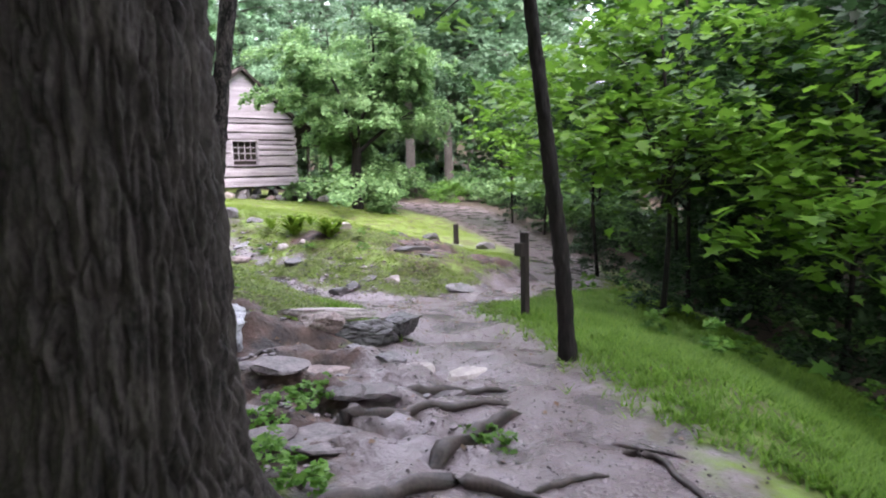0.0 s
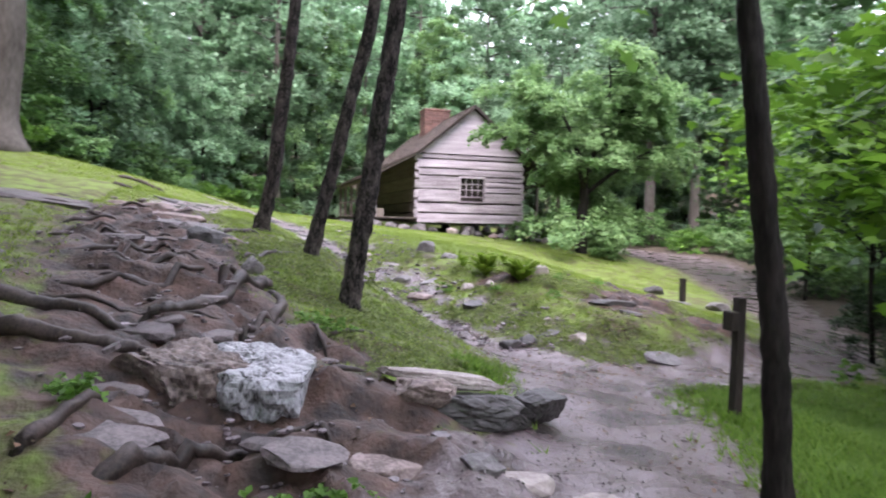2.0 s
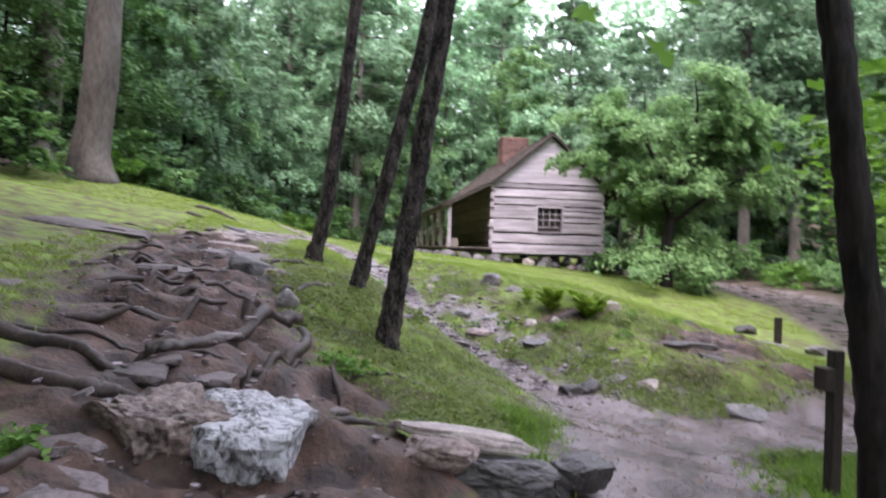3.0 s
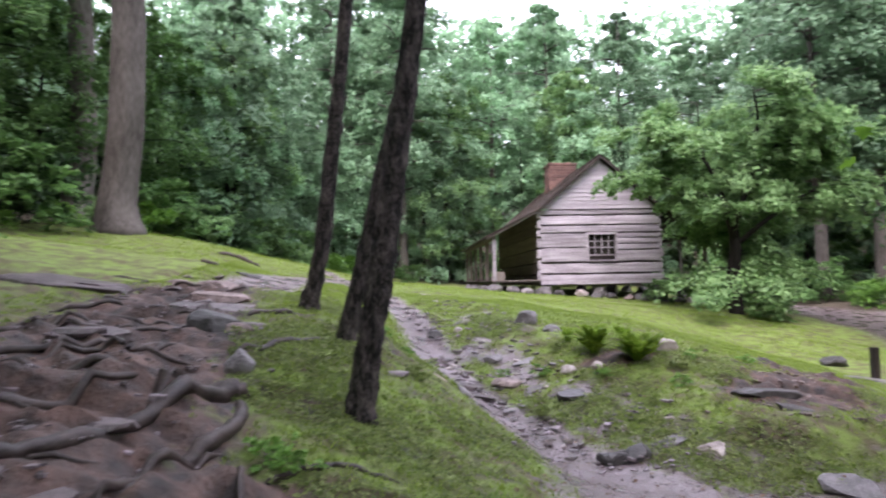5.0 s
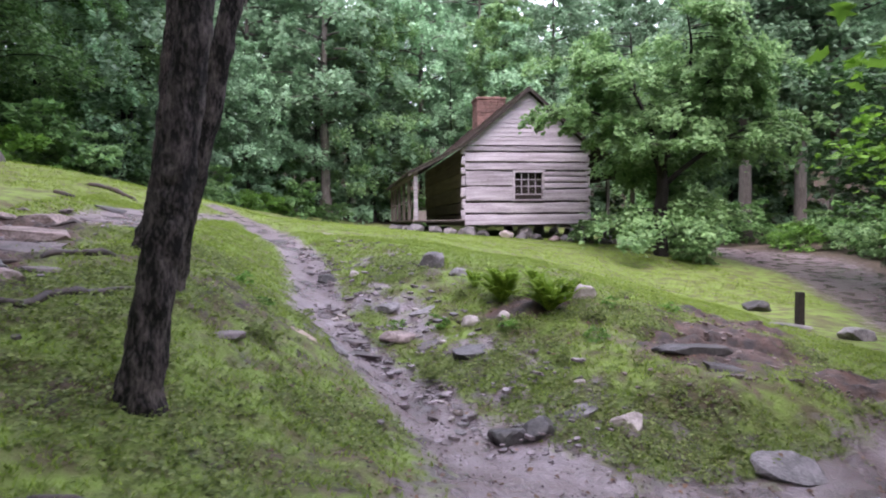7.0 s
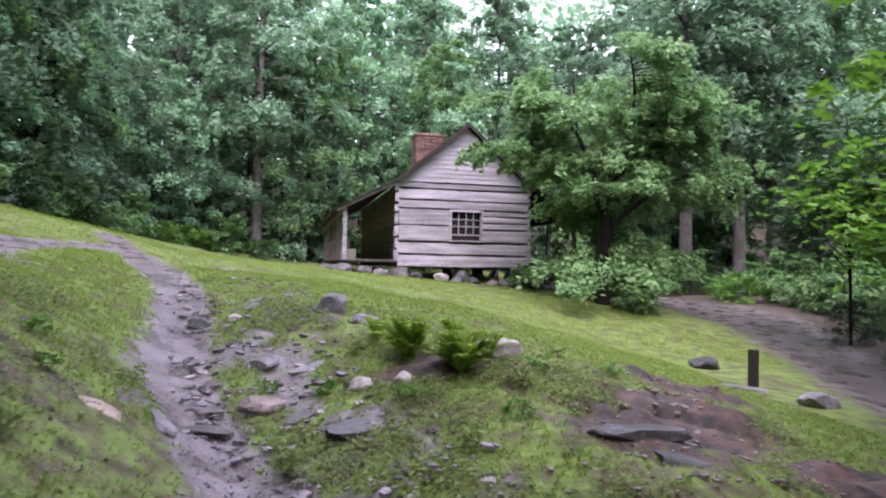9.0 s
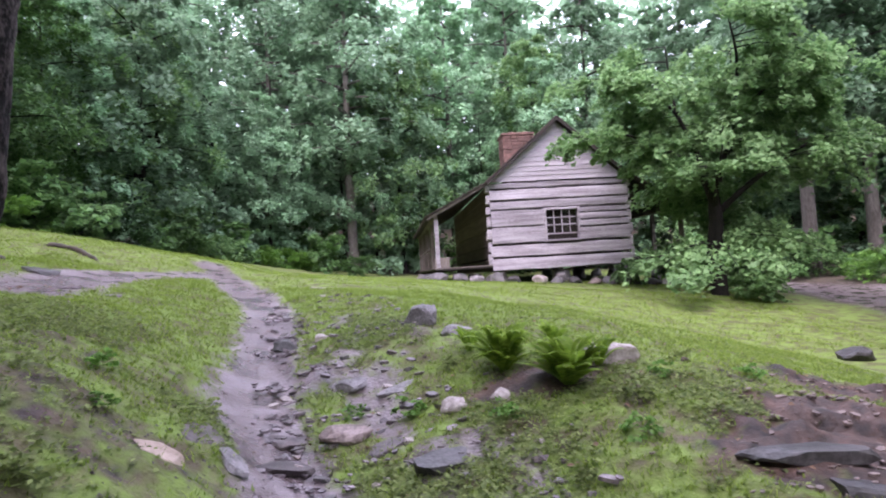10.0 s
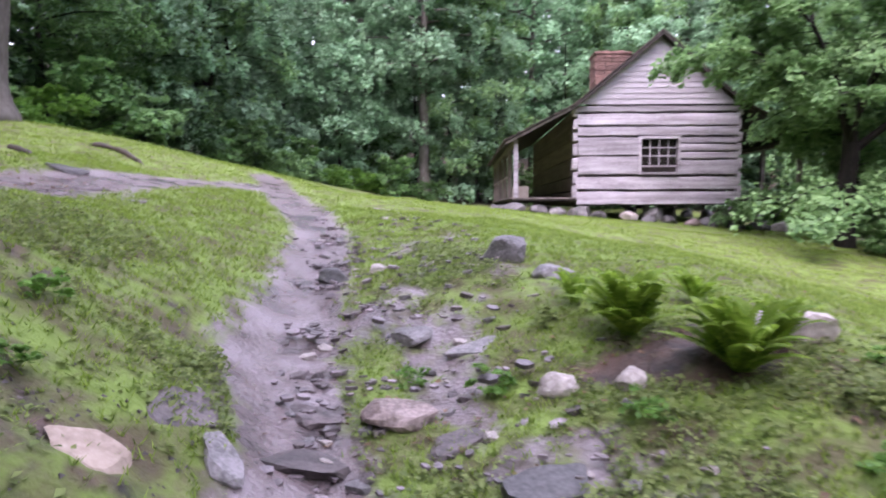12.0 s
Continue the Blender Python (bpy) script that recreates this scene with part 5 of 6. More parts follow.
stone("rock_slab", -4.85, -23.8, 0.46, 0.32, 0.12, 10, PALE_STONE, "smooth pale stone in the trail", 44, 0.4)
stone("rock", -5.2, -23.5, 0.36, 0.26, 0.1, 0, PALE_STONE, "pale flat stone in the muddy trail", 45, 0.4)
stone("rock", -5.9, -23.4, 0.4, 0.3, 0.1, 20, PINK_STONE, "reddish stone in the muddy trail", 46, 0.4)
stone("rock", -8.6, -11.6, 0.5, 0.3, 0.1, 0, DARK_STONE, "dark flat stone on the lawn", 47, 0.4)
stone("rock", -5.4, 2.5, 0.5, 0.3, 0.14, 0, PALE_STONE, "white stone lying on the lawn", 48, 0.4)
stone("rock", -4.9, -9.2, 0.3, 0.2, 0.1, 0, PALE_STONE, "white stone lying on the lawn", 49, 0.4)

# worn slabs sunk in the rooty trail
rs_slab = np.random.RandomState(44)
slab_kinds = [rock_mesh("rock_slab", 1.0, 0.7, 0.22, 300 + k, 0.4, 2, 10) for k in range(5)]
for me in slab_kinds:
    me.materials.append(SLATE)
for k in range(64):
    y = rs_slab.uniform(-24.6, -12.5)
    x = float(np.interp(y, [-24.6, -22.4, -20.4, -18, -15.5, -13], [-6.3, -7.0, -7.5, -8.0, -8.35, -8.2])) + rs_slab.normal(0, 0.55)
    w = rs_slab.uniform(0.12, 0.42)
    slab_ob = new("rock_slab", slab_kinds[k % 5])
    slab_ob.matrix_basis = Matrix.LocRotScale((x, y, ground_z(x, y) - 0.01), Euler((rs_slab.normal(0.06, 0.08), rs_slab.normal(0, 0.08), rs_slab.uniform(-0.6, 0.6))), (w, w, w))
    tagged(slab_ob, "wet slab sunk in the muddy, rooty trail", "rock", "slabs in the rooty trail")

# the streaked outcrop and the undercut ledge
outcrop = thing("rock_outcrop", (-6.8, -22.62, -0.95), "rock outcrop, brown and white-streaked quartz, breaking through the mud", "rock")
quartz = linked("quartz_face", rock_mesh("quartz_face", 0.70, 0.6, 0.50, 71, 0.5, 5, 9), STREAKED, outcrop, "white streaked quartz half")
quartz.matrix_basis = pose(0.22, 0.05, -0.02, 14, 2, 10)
brown = linked("brown_face", rock_mesh("brown_face", 0.68, 0.6, 0.54, 72, 0.5, 5, 8), BROWN_STONE, outcrop, "brown rounded half")
brown.matrix_basis = pose(-0.24, -0.06, 0.0, 12, 4, 12)
ledge = linked("rock_ledge", rock_mesh("rock_ledge", 0.95, 0.42, 0.26, 73, 0.4, 5, 16), DARK_STONE)
ledge.matrix_basis = pose(-5.12, -22.5, -1.25, -9, 5, -4)
tagged(ledge, "dark undercut ledge of rock at the trail's edge", "rock")
end_rock = linked("rock", rock_mesh("rock", 0.34, 0.26, 0.2, 75, 0.4, 4), DARK_STONE)
end_rock.matrix_basis = pose(-4.52, -22.4, -1.27, 0, 6, -8)
tagged(end_rock, "dark rock at the end of the ledge", "rock")
crust = linked("rock", rock_mesh("rock", 0.5, 0.4, 0.24, 76, 0, 4, 14), PINK_STONE)
crust.matrix_basis = pose(-5.55, -22.5, -1.14, 0, 0, 30)
tagged(crust, "brown broken rock beside the dark ledge", "rock")
lip = linked("rock_slab", rock_mesh("rock_slab", 0.9, 0.26, 0.1, 74, 0.4, 4), PALE_STONE)
lip.matrix_basis = pose(-5.35, -22.3, -1.06, -8, 6, -14)
tagged(lip, "pale broken slab on the dark ledge", "rock")

# stones at the cabin's foot
for k, (x, w, h, m) in enumerate(((-0.05, 0.5, 0.34, STONE), (0.55, 0.4, 0.2, DARK_STONE), (1.45, 0.5, 0.3, PALE_STONE), (2.1, 0.45, 0.16, DARK_STONE), (2.7, 0.6, 0.2, DARK_STONE), (3.3, 0.4, 0.16, PINK_STONE), (3.9, 0.45, 0.24, DARK_STONE), (4.6, 0.55, 0.36, DARK_STONE), (5.3, 0.5, 0.26, DARK_STONE), (6.1, 0.55, 0.4, PALE_STONE), (6.8, 0.6, 0.4, DARK_STONE))):
    stone("foundation_stone", x, -0.25 - 0.1 * (k % 3), w, 0.4, h + 0.1, 20 * k, m, "rough field stone at the cabin's foot", 80 + k, group="stones under the cabin")
for k, (x, y) in enumerate(((-1.9, 0.0), (-1.2, 0.1), (-0.6, 0.0), (-1.95, 2.4), (-1.95, 4.8), (-1.95, 7.2), (-1.95, 9.6))):
    stone("foundation_stone", x, y, 0.55, 0.4, 0.34, 33 * k, STONE, "rough field stone under the porch", 95 + k, group="stones under the cabin")
for k, (x, y) in enumerate(((0.1, 0.15), (4.7, 0.15), (2.4, 0.35), (0.1, 6), (4.7, 6), (0.1, 11.8), (4.7, 11.8))):
    pier = linked("stone_pier", rock_mesh("stone_pier", 0.62, 0.5, 1.0, 110 + k, 0.5), STONE)
    pier.matrix_basis = pose(x, y, -0.5, 0, 0, 40 * k)
    tagged(pier, "stacked stone pier carrying the cabin", "pier", "stone piers of the cabin")
for k, y in enumerate((0.0, 2.4, 4.8, 7.2, 9.6)):
    stone("foundation_stone", W + 1.85, y, 0.55, 0.4, 0.5, 41 * k, STONE, "rough field stone under the porch", 120 + k, group="stones under the cabin")


# ---- roots ----
def root(pts, r0, r1, seed, label="dark weathered tree root across the muddy trail", lift=0.2):
    x, y = pts[0]
    knots = [(px - x, py - y, 0) for px, py in pts]
    line = curve_points(knots, 7)
    rs = np.random.RandomState(seed)
    base = ground_z(x, y)
    out, rr = [], []
    n = len(line)
    for i, p in enumerate(line):
        t = i / (n - 1)
        r = (r0 + (r1 - r0) * t) * (1 + 0.07 * rs.normal())
        edge = min(1, t / 0.12, (1 - t) / 0.12)
        j = rs.normal(0, 0.004, 2)
        out.append((p.x + j[0], p.y + j[1], ground_z(p.x + x, p.y + y) - base + r * (lift + 0.2) * edge - r * 1.2 * (1 - edge)))
        rr.append(max(0.006, r * (0.5 + 0.5 * edge)))
    ob = part("tree_root", tube(out, rr, 9, 0.3, seed), ROOT, smooth=True)
    ob.matrix_basis = pose(x, y, base)
    return tagged(ob, label, "tree root", "roots across the trail")


root([(-8.9, -21.9), (-8.34, -22.0), (-7.99, -22.03), (-7.66, -22.09), (-7.4, -22.2)], 0.085, 0.03, 1)
root([(-7.45, -22.05), (-7.25, -21.85), (-6.98, -21.24), (-6.65, -20.3), (-6.5, -20.1)], 0.04, 0.075, 2, "thick curved tree root along the muddy steps")
root([(-8.7, -22.2), (-8.18, -22.43), (-7.86, -22.48), (-7.5, -22.49), (-7.3, -22.4)], 0.09, 0.035, 3)
root([(-6.75, -22.05), (-6.61, -21.6), (-6.4, -21.06)], 0.04, 0.02, 4)
root([(-7.6, -23.85), (-7.51, -23.55), (-7.36, -23.25)], 0.05, 0.025, 5)
root([(-7.3, -23.95), (-7.08, -23.65), (-6.84, -23.45), (-6.6, -23.3)], 0.06, 0.03, 6)
root([(-8.3, -20.7), (-7.76, -20.05), (-7.15, -19.3)], 0.035, 0.025, 7)
root([(-8.1, -21.6), (-7.54, -21.1), (-7.0, -20.45)], 0.04, 0.03, 8)
root([(-6.3, -22.3), (-5.87, -22.1), (-5.4, -21.66)], 0.035, 0.02, 9)
root([(-6.7, -24.75), (-6.26, -24.52), (-5.74, -24.5), (-5.1, -24.72)], 0.055, 0.025, 10)
root([(-5.8, -24.27), (-5.36, -24.26), (-4.85, -24.36)], 0.05, 0.02, 11)
root([(-6.3, -25.22), (-5.85, -25.05), (-5.25, -24.88)], 0.05, 0.045, 12, "bare round tree root across the trail")
root([(-5.28, -25.65), (-5.18, -25.82), (-5.29, -26.06), (-5.42, -26.3)], 0.026, 0.018, 13)
root([(-5.2, -25.52), (-5.1, -25.73), (-5.03, -25.95)], 0.018, 0.01, 14)
root([(-7.1, -25.35), (-6.77, -25.37), (-6.39, -25.38), (-6.11, -25.63), (-6.0, -25.85)], 0.06, 0.025, 15)
root([(-6.02, -25.68), (-5.78, -25.74), (-5.55, -25.82)], 0.025, 0.012, 16)
root([(-6.6, -23.25), (-6.3, -23.1), (-6.2, -23.5)], 0.03, 0.015, 17)
root([(-6.6, -21.4), (-6.45, -21.0), (-6.43, -20.55), (-6.55, -20.2)], 0.055, 0.04, 18, "pale bare root down the bank")
root([(-6.1, -21.85), (-6.2, -21.47), (-6.28, -21.2)], 0.022, 0.014, 19, "pale bare root down the bank")
root([(-6.15, -21.4), (-5.89, -21.13), (-5.68, -20.92), (-5.3, -20.86)], 0.03, 0.015, 20)
root([(-7.0, -20.75), (-6.75, -20.3), (-6.55, -20.05)], 0.05, 0.03, 21)
root([(-6.85, -19.3), (-6.49, -18.83), (-6.1, -18.1)], 0.03, 0.03, 22)
root([(-7.1, -17.8), (-6.93, -17.4), (-6.6, -17.3)], 0.03, 0.04, 23)
root([(-8.6, -19.6), (-8.1, -19.2), (-7.5, -18.9)], 0.03, 0.02, 24)
root([(-8.9, -18.4), (-8.4, -18.0), (-7.9, -17.2)], 0.03, 0.02, 25)
root([(-10.3, -8.3), (-9.6, -8.4), (-8.9, -9.0)], 0.07, 0.04, 26, "dark fallen stick on the sloping lawn")
root([(-9.8, -11.0), (-9.3, -11.2)], 0.05, 0.04, 27, "dark fallen stick on the sloping lawn")

rs_root = np.random.RandomState(57)
for k in range(15):
    y = -22.6 + 9.2 * (k + rs_root.uniform(0, 0.8)) / 15
    mid = float(np.interp(y, [-24.6, -22.4, -20.4, -18, -15.5, -13], [-6.3, -7.3, -7.6, -8.0, -8.35, -8.2])) + rs_root.normal(0, 0.3)
    half, skew = rs_root.uniform(0.3, 0.85), rs_root.normal(0.25, 0.2)
    root([(mid - half, y - skew * half), (mid - half * 0.3, y - 0.1 * skew + rs_root.normal(0, 0.07)), (mid + half * 0.3, y + 0.1 * skew + rs_root.normal(0, 0.07)), (mid + half, y + skew * half)], rs_root.uniform(0.018, 0.034), rs_root.uniform(0.01, 0.022), 200 + k)


# ---- posts ----
def marker_post(x, y, h, w, label):
    z = ground_z(x, y)
    post = thing("trail_post", (x, y, z), label, "post")
    part("shaft", box(-w, w, -w, w, -0.2, h, 0.008, rough=0.004, seed=4), DARK_WOOD, post)
    return post


sign = marker_post(-2.72, -22.38, 1.02, 0.042, "dark square wooden trail post with a small box")
part("box", box(-0.12, -0.044, -0.06, 0.06, 0.74, 0.9, 0.008), DARK_WOOD, sign)
marker_post(3.4, -13.5, 0.6, 0.06, "short dark wooden post on the low lawn")


# ---- ferns ----
def fern(x, y, size, fronds, seed):
    z = ground_z(x, y)
    plant_ = thing("fern", (x, y, z), "bright green arching fern on the bank", "fern", "ferns on the bank")
    rs = np.random.RandomState(seed)
    for f in range(fronds):
        a = 2 * math.pi * f / fronds + rs.normal(0, 0.25)
        reach, rise = size * rs.uniform(0.25, 0.8), size * rs.uniform(0.45, 1.2)
        verts, faces = [], []
        n = 22
        out = np.array([math.cos(a), math.sin(a), 0])
        side = np.array([-math.sin(a), math.cos(a), 0])
        twist = rs.normal(0, 0.15)
        for i in range(n):
            t = (i + 1) / n
            p = out * reach * t + side * twist * t * t * size + np.array([0, 0, rise * (1.6 * t - 0.95 * t * t)])
            d = out * reach + np.array([0, 0, rise * (1.6 - 1.9 * t)])
            d /= np.linalg.norm(d)
            length = size * 0.15 * math.sin(math.pi * min(1, 0.12 + 0.9 * t)) + 0.006
            width = size * 0.03
            for s in (-1, 1):
                tip = p + side * s * length + d * length * 0.35 - np.array([0, 0, 0.25 * length])
                mid = p + side * s * length * 0.45 + d * length * 0.2
                b = len(verts)
                verts += [p, mid + d * width, tip, mid - d * width]
                faces.append((b, b + 1, b + 2, b + 3))
        linked("frond", faces_mesh("frond", verts, faces), FERN, plant_)


fern(-2.5, -15.5, 0.56, 40, 1)
fern(-2.12, -16.3, 0.54, 44, 2)
fern(-2.75, -14.9, 0.34, 14, 3)
fern(-1.9, -15.0, 0.34, 14, 4)
fern(-1.75, -15.95, 0.36, 16, 5)


# ---- leafy weeds on the verge ----
for k, (x, y, h) in enumerate(((-2.6, -24.7, 0.55), (-1.3, -24.4, 0.5), (-1.9, -23.6, 0.4), (-0.9, -25.5, 0.6), (0.2, -20.9, 0.5), (1.6, -20.6, 0.6))):
    weed = bush(130 + k, h, 0.22, 0.07, LEAF_BRIGHT, 13, 20, "leafy green weed on the grass verge", "weed")
    weed["category"], weed["group"] = "weed", "weeds on the verge"
    weed.matrix_basis = pose(x, y, ground_z(x, y))


for k, (x, y, h) in enumerate(((-7.05, -24.85, 0.22), (-6.85, -24.3, 0.16), (-6.55, -24.1, 0.14), (-7.2, -25.0, 0.26), (-6.95, -25.15, 0.24), (-7.15, -24.3, 0.16), (-5.75, -25.1, 0.12), (-6.3, -24.05, 0.12), (-7.5, -23.3, 0.14), (-6.0, -21.2, 0.16), (-6.15, -21.0, 0.14))):
    weed = bush(170 + k, h, 0.24, 0.05, LEAF_BRIGHT, 12, 18, "low green weed at the foot of the bank", "weed")
    weed["category"], weed["group"] = "weed", "weeds by the muddy trail"
    weed.matrix_basis = pose(x, y, ground_z(x, y) - 0.01)

rs_weed = np.random.RandomState(83)
for k, (x, y) in enumerate(((-5.3, -17.3), (-5.0, -16.2), (-5.6, -16.6), (-3.7, -17.4), (-3.4, -15.9), (-3.0, -15.1), (-2.7, -16.6), (-1.7, -16.7), (-1.3, -16.2), (-0.9, -15.7), (-1.9, -17.2), (-2.4, -17.6), (-3.9, -15.6), (-5.2, -18.4), (-0.4, -16.0))):
    weed = bush(230 + k, 0.17, 0.2, 0.045, (LEAF_BRIGHT, CLOVER)[k % 2], 11, 18, "low leafy weed in the thin grass", "weed")
    weed["category"], weed["group"] = "weed", "weeds beside the trail"
    weed.matrix_basis = Matrix.LocRotScale((x, y, ground_z(x, y) - 0.01), Euler((0, 0, k)), (rs_weed.uniform(0.7, 1.2),) * 3)


# ---- grass, ground leaves and gravel ----
def heights(x, y):
    z = np.empty_like(x)
    order = np.argsort(y)
    for chunk in np.array_split(order, max(1, len(order) // 60)):
        a, b = section(float(y[chunk].mean()))
        z[chunk] = monotone(a, b, x[chunk])
    return z + ground_relief(x, y)


def blades(name, n, x0, x1, y0, y1, tall, seed, material, label, clump=0.0, per=4):
    """Tufts of short blades wherever the lawn is."""
    rs = np.random.RandomState(seed)
    x, y = rs.uniform(x0, x1, n), rs.uniform(y0, y1, n)
    trail, mud, lawn = covers(x, y)
    patch = rough_noise(5, x, y, 0.9, 3)
    keep = (trail < 0.5 + 0.12 * rs.normal(size=n)) & (mud < 0.45 + 0.15 * rs.normal(size=n)) & (lawn > 0.3) & (patch + rs.normal(0, 0.35, n) > clump)
    x, y = x[keep], y[keep]
    z = heights(x, y)
    m = len(x)
    root_ = np.repeat(np.stack([x, y, z - 0.005], 1), per, 0)
    k = m * per
    a = rs.uniform(0, 6.28, k)
    h = tall * rs.uniform(0.5, 1.3, k)
    lean = h * rs.uniform(0.6, 1.6, k)
    root_[:, :2] += rs.normal(0, tall * 0.3, (k, 2))
    wide = np.stack([-np.sin(a), np.cos(a), np.zeros(k)], 1) * (tall * 0.09 + 0.002)
    tip = root_ + np.stack([np.cos(a) * lean, np.sin(a) * lean, h], 1)
    verts = np.stack([root_ - wide, root_ + wide, tip], 1).reshape(-1, 3)
    me = bpy.data.meshes.new(name)
    me.vertices.add(len(verts))
    me.vertices.foreach_set("co", verts.ravel())
    me.loops.add(k * 3)
    me.loops.foreach_set("vertex_index", np.arange(k * 3, dtype=np.int32))
    me.polygons.add(k)
    me.polygons.foreach_set("loop_start", np.arange(0, k * 3, 3, dtype=np.int32))
    me.update()
    return tagged(linked(name, me, material), label, "grass", kind="stuff")


blades("lawn_grass", 85000, -9.5, 3.0, -22.5, -9.5, 0.038, 1, GRASS, "short green lawn grass on the bank", -0.7)
blades("lawn_grass", 52000, -14, 7, -11, 1, 0.04, 2, GRASS, "short green lawn grass before the cabin", -1.2, 3)
blades("verge_grass", 46000, -4.8, 1.5, -28, -20.8, 0.075, 3, LUSH_GRASS, "longer bright grass on the trail verge", -0.8)


def ground_leaves():
    rs = np.random.RandomState(8)
    n = 190000
    x, y = rs.uniform(-7.5, 1.0, n), rs.uniform(-22, -12, n)
    trail, mud, lawn = covers(x, y)
    keep = (trail < 0.6) & (mud < 0.64) & (rough_noise(14, x, y, 1.1, 3) + rs.normal(0, 0.3, n) > 0.12) & (weedy_ground(x, y) > rs.uniform(0.1, 1, n))
    x, y = x[keep], y[keep]
    z = heights(x, y) + rs.uniform(0.0, 0.045, len(x))
    nn = np.stack([rs.normal(0, 0.35, len(x)), rs.normal(0, 0.35, len(x)), np.ones(len(x))], 1)
    me = leaves_mesh("ground_leaves", np.stack([x, y, z], 1), nn, 0.03 * rs.uniform(0.5, 1.7, len(x)), rs)
    return tagged(linked("ground_leaves", me, CLOVER), "small leafy weeds among the grass", "plants", kind="stuff")


ground_leaves()


def dead_leaves():
    rs = np.random.RandomState(18)
    n = 9000
    x, y = rs.uniform(-9.5, 1.0, n), rs.uniform(-26.5, -12, n)
    keep = rough_noise(24, x, y, 0.8, 3) + rs.normal(0, 0.35, n) > 0.25
    x, y = x[keep], y[keep]
    z = heights(x, y) + 0.008
    nn = np.stack([rs.normal(0, 0.3, len(x)), rs.normal(0, 0.3, len(x)), np.ones(len(x))], 1)
    me = leaves_mesh("dead_leaves", np.stack([x, y, z], 1), nn, 0.04 * rs.uniform(0.5, 1.5, len(x)), rs)
    return tagged(linked("dead_leaves", me, LITTER), "brown dead leaves scattered on grass and mud", "leaves", kind="stuff")


dead_leaves()


def gravel():
    """Loose chips of slate on the trail: tiny ones joined, larger ones as stones of their own."""
    rs = np.random.RandomState(10)
    kinds = [rock_mesh("stone", 1.0, 0.75, 0.45, 200 + k, 0.4, 1, 6) for k in range(6)]
    for k, me in enumerate(kinds):
        me.materials.append((SLATE, STONE, SLATE, PALE_STONE, SLATE, STONE)[k])
    n = 0
    while n < 280:
        y = rs.uniform(-18.6, -10.5)
        t = np.interp(-y, [10.2, 11.3, 13.7, 15.4, 16.5, 18.2], [-5.9, -5.38, -4.93, -4.75, -4.4, -3.8])
        if rs.uniform() < 0.45:
            x, s = t + rs.normal(0.2, 0.14), rs.uniform(0.04, 0.13)
        else:
            x, s = t + rs.uniform(0.35, 1.75), rs.uniform(0.03, 0.13)
        ob = new("stone", kinds[rs.randint(6)])
        ob.parent = ground
        ob.matrix_basis = Matrix.LocRotScale((x, y, ground_z(x, y) + 0.02 * s), Euler((rs.normal(0, 0.2), rs.normal(0, 0.2), rs.uniform(0, 6.28))), (s, s, s))
        n += 1
    n = 5200
    along = rs.uniform(-28, -17, n)
    mid = np.interp(along, [-28, -25.4, -23, -21, -19.6, -18.2, -17], [-7.6, -5.7, -4.2, -3.3, -3.3, -3.8, -4.2])
    x = mid + rs.normal(0, 0.8, n)
    z = heights(x, along)
    verts, faces = [], []
    tet = np.array([(-1, -0.6, -0.3), (1, -0.5, -0.3), (0.1, 0.9, -0.3), (0.1, -0.1, 0.6)])
    for k in range(n):
        a, s = rs.uniform(0, 6.28), rs.uniform(0.006, 0.018)
        c, d = math.cos(a), math.sin(a)
        b = len(verts)
        for p in tet:
            verts.append((x[k] + s * (c * p[0] - d * p[1]), along[k] + s * (d * p[0] + c * p[1]), z[k] + s * p[2]))
        faces += [(b, b + 1, b + 3), (b + 1, b + 2, b + 3), (b + 2, b, b + 3)]
    tagged(linked("gravel", faces_mesh("gravel", verts, faces), SLATE), "fine grey gravel on the wet trail", "gravel", kind="stuff")



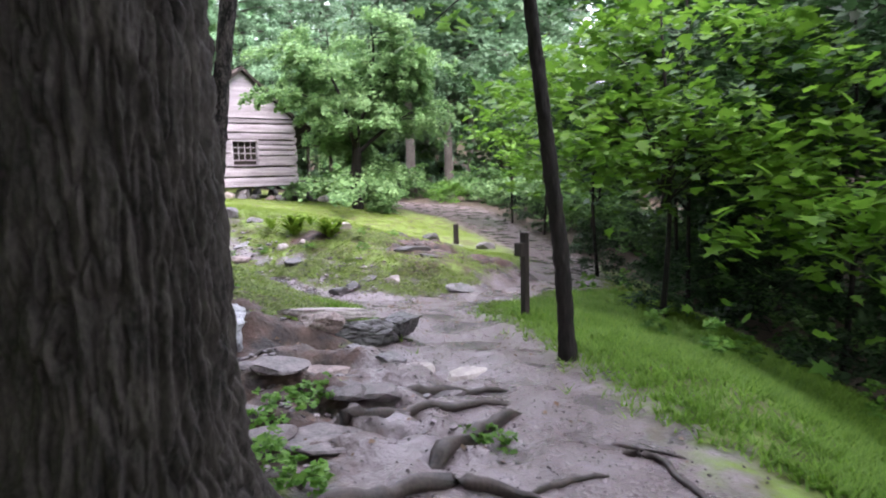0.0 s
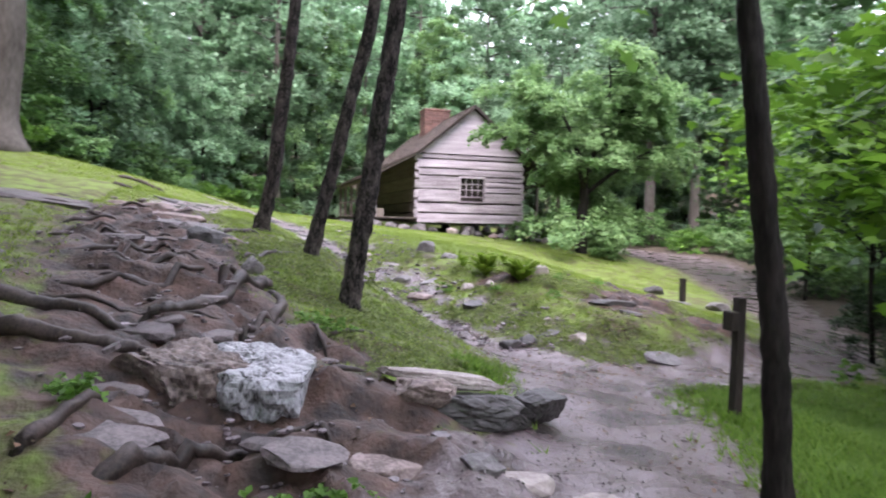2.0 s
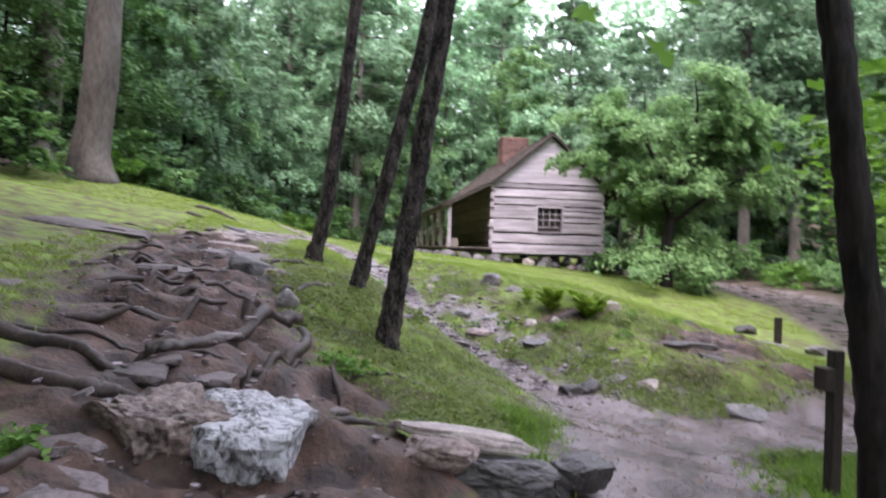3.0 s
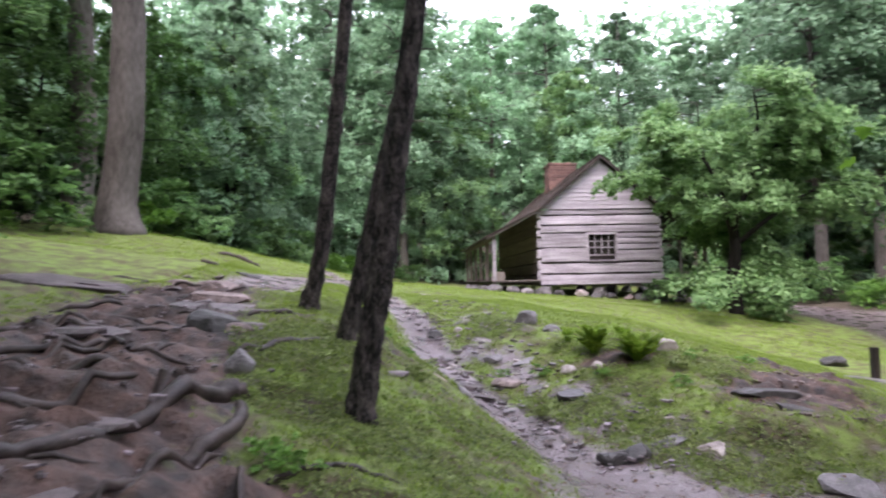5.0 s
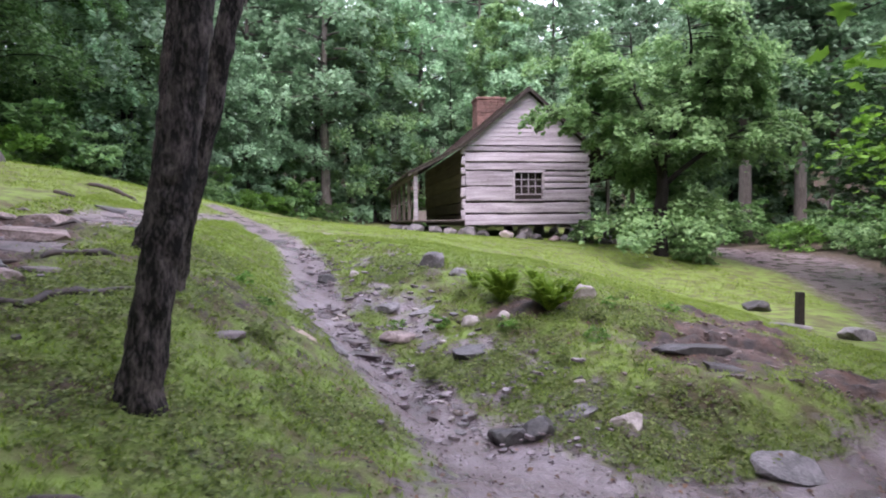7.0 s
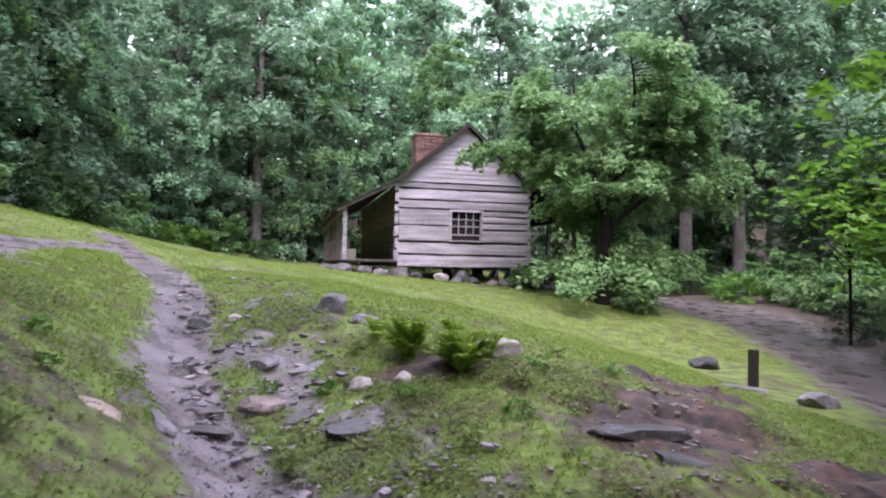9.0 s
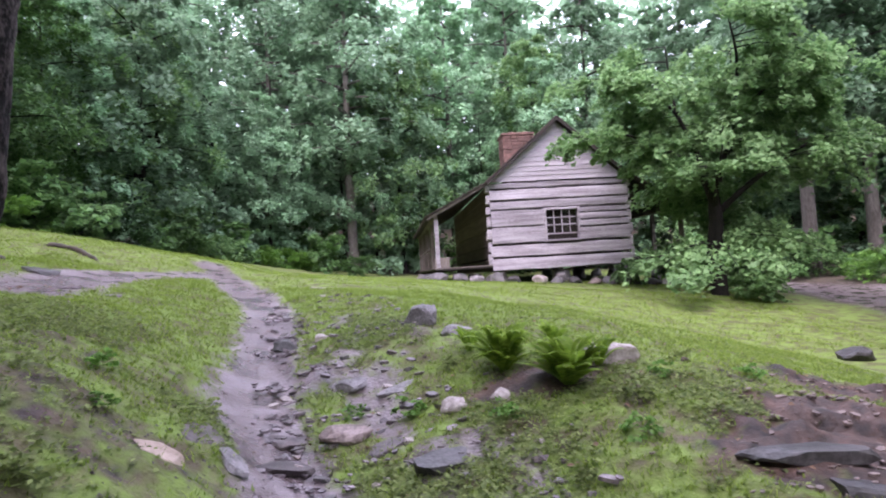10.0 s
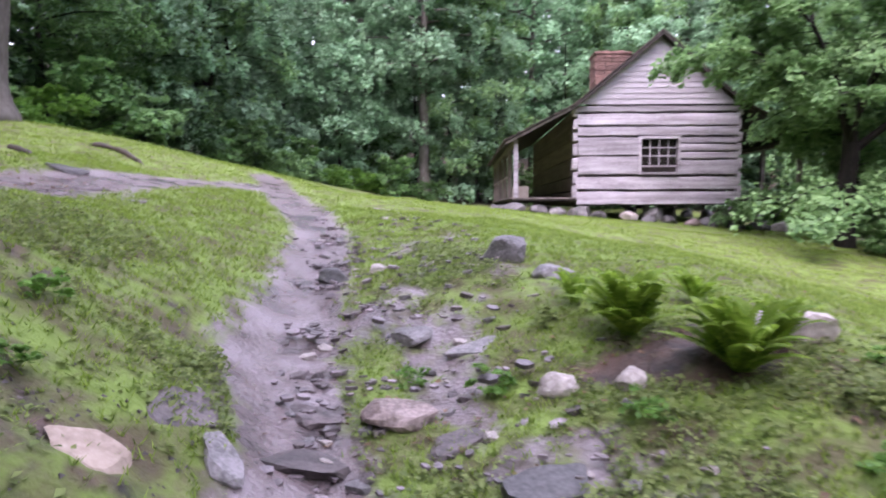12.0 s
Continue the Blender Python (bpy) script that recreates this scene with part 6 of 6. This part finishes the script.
def chips(name, n, line, spread, s0, s1, lean, seed, material, label):
    """Thin broken plates lying along a line of (y, x), tilted so that their edges show."""
    rs = np.random.RandomState(seed)
    knots = np.array(line, float)
    y = rs.uniform(knots[0, 0], knots[-1, 0], n)
    x = np.interp(y, knots[:, 0], knots[:, 1]) + rs.normal(0, 1, n) * np.interp(y, knots[:, 0], knots[:, 2]) * spread
    z = heights(x, y) - 0.004
    verts, faces = [], []
    for k in range(n):
        w = rs.uniform(s0, s1) * (1 if rs.uniform() < 0.85 else 1.8)
        h = w * rs.uniform(0.14, 0.3)
        m = Matrix.Translation((x[k], y[k], z[k])) @ Euler((rs.normal(lean, 0.15), rs.normal(0, 0.15), rs.normal(0, 0.6))).to_matrix().to_4x4()
        b = len(verts)
        rim = [(rs.uniform(0.7, 1.1) * w * math.cos(a), rs.uniform(0.45, 0.75) * w * math.sin(a)) for a in (0.2, 1.3, 2.5, 3.6, 4.7, 5.5)]
        for zz in (-h, h):
            for px, py in rim:
                verts.append(tuple(m @ Vector((px, py, zz))))
        faces.append(tuple(b + 6 + q for q in range(6)))
        faces += [(b + q, b + (q + 1) % 6, b + 6 + (q + 1) % 6, b + 6 + q) for q in range(6)]
    return tagged(linked(name, faces_mesh(name, verts, faces), material), label, "stones", kind="stuff")


SLATE_CHIP = grain("slate_chip", (0.06, 0.048, 0.05), (0.25, 0.205, 0.22), 6, 40, 0.42, 0.5, depth=0.01, lo=0.38, hi=0.62, random_by="island", spread=0.45)
chips("slate_chips", 520, [(-19.2, -3.3, 0.5), (-18.2, -3.7, 0.3), (-16.5, -4.28, 0.16), (-15.4, -4.6, 0.17), (-13.7, -4.85, 0.16), (-11.3, -5.3, 0.18)], 1.0, 0.012, 0.04, 0.16, 71, SLATE_CHIP, "thin broken slates on the wet trail")
chips("gully_stones", 420, [(-19.0, -2.9, 0.45), (-17.5, -3.2, 0.45), (-16.5, -3.5, 0.42), (-15.0, -3.9, 0.4), (-13.5, -4.2, 0.35), (-11.8, -4.8, 0.3)], 1.1, 0.01, 0.04, 0.05, 72, SLATE_CHIP, "loose grey stones in the grassy gully")
chips("root_trail_chips", 1200, [(-25.0, -6.2, 0.5), (-22.4, -7.0, 0.6), (-20.4, -7.5, 0.6), (-18, -8.0, 0.55), (-15.5, -8.3, 0.5), (-13, -8.2, 0.4)], 1.0, 0.01, 0.036, 0.08, 73, SLATE_CHIP, "broken stones and bark in the muddy trail")
chips("bank_chips", 420, [(-18.6, -0.9, 0.6), (-17.5, -0.6, 0.55), (-16.5, -0.1, 0.5), (-15.4, 0.6, 0.4)], 1.0, 0.01, 0.035, 0.1, 74, BROWN_STONE, "brown broken stones on the bare bank")


gravel()
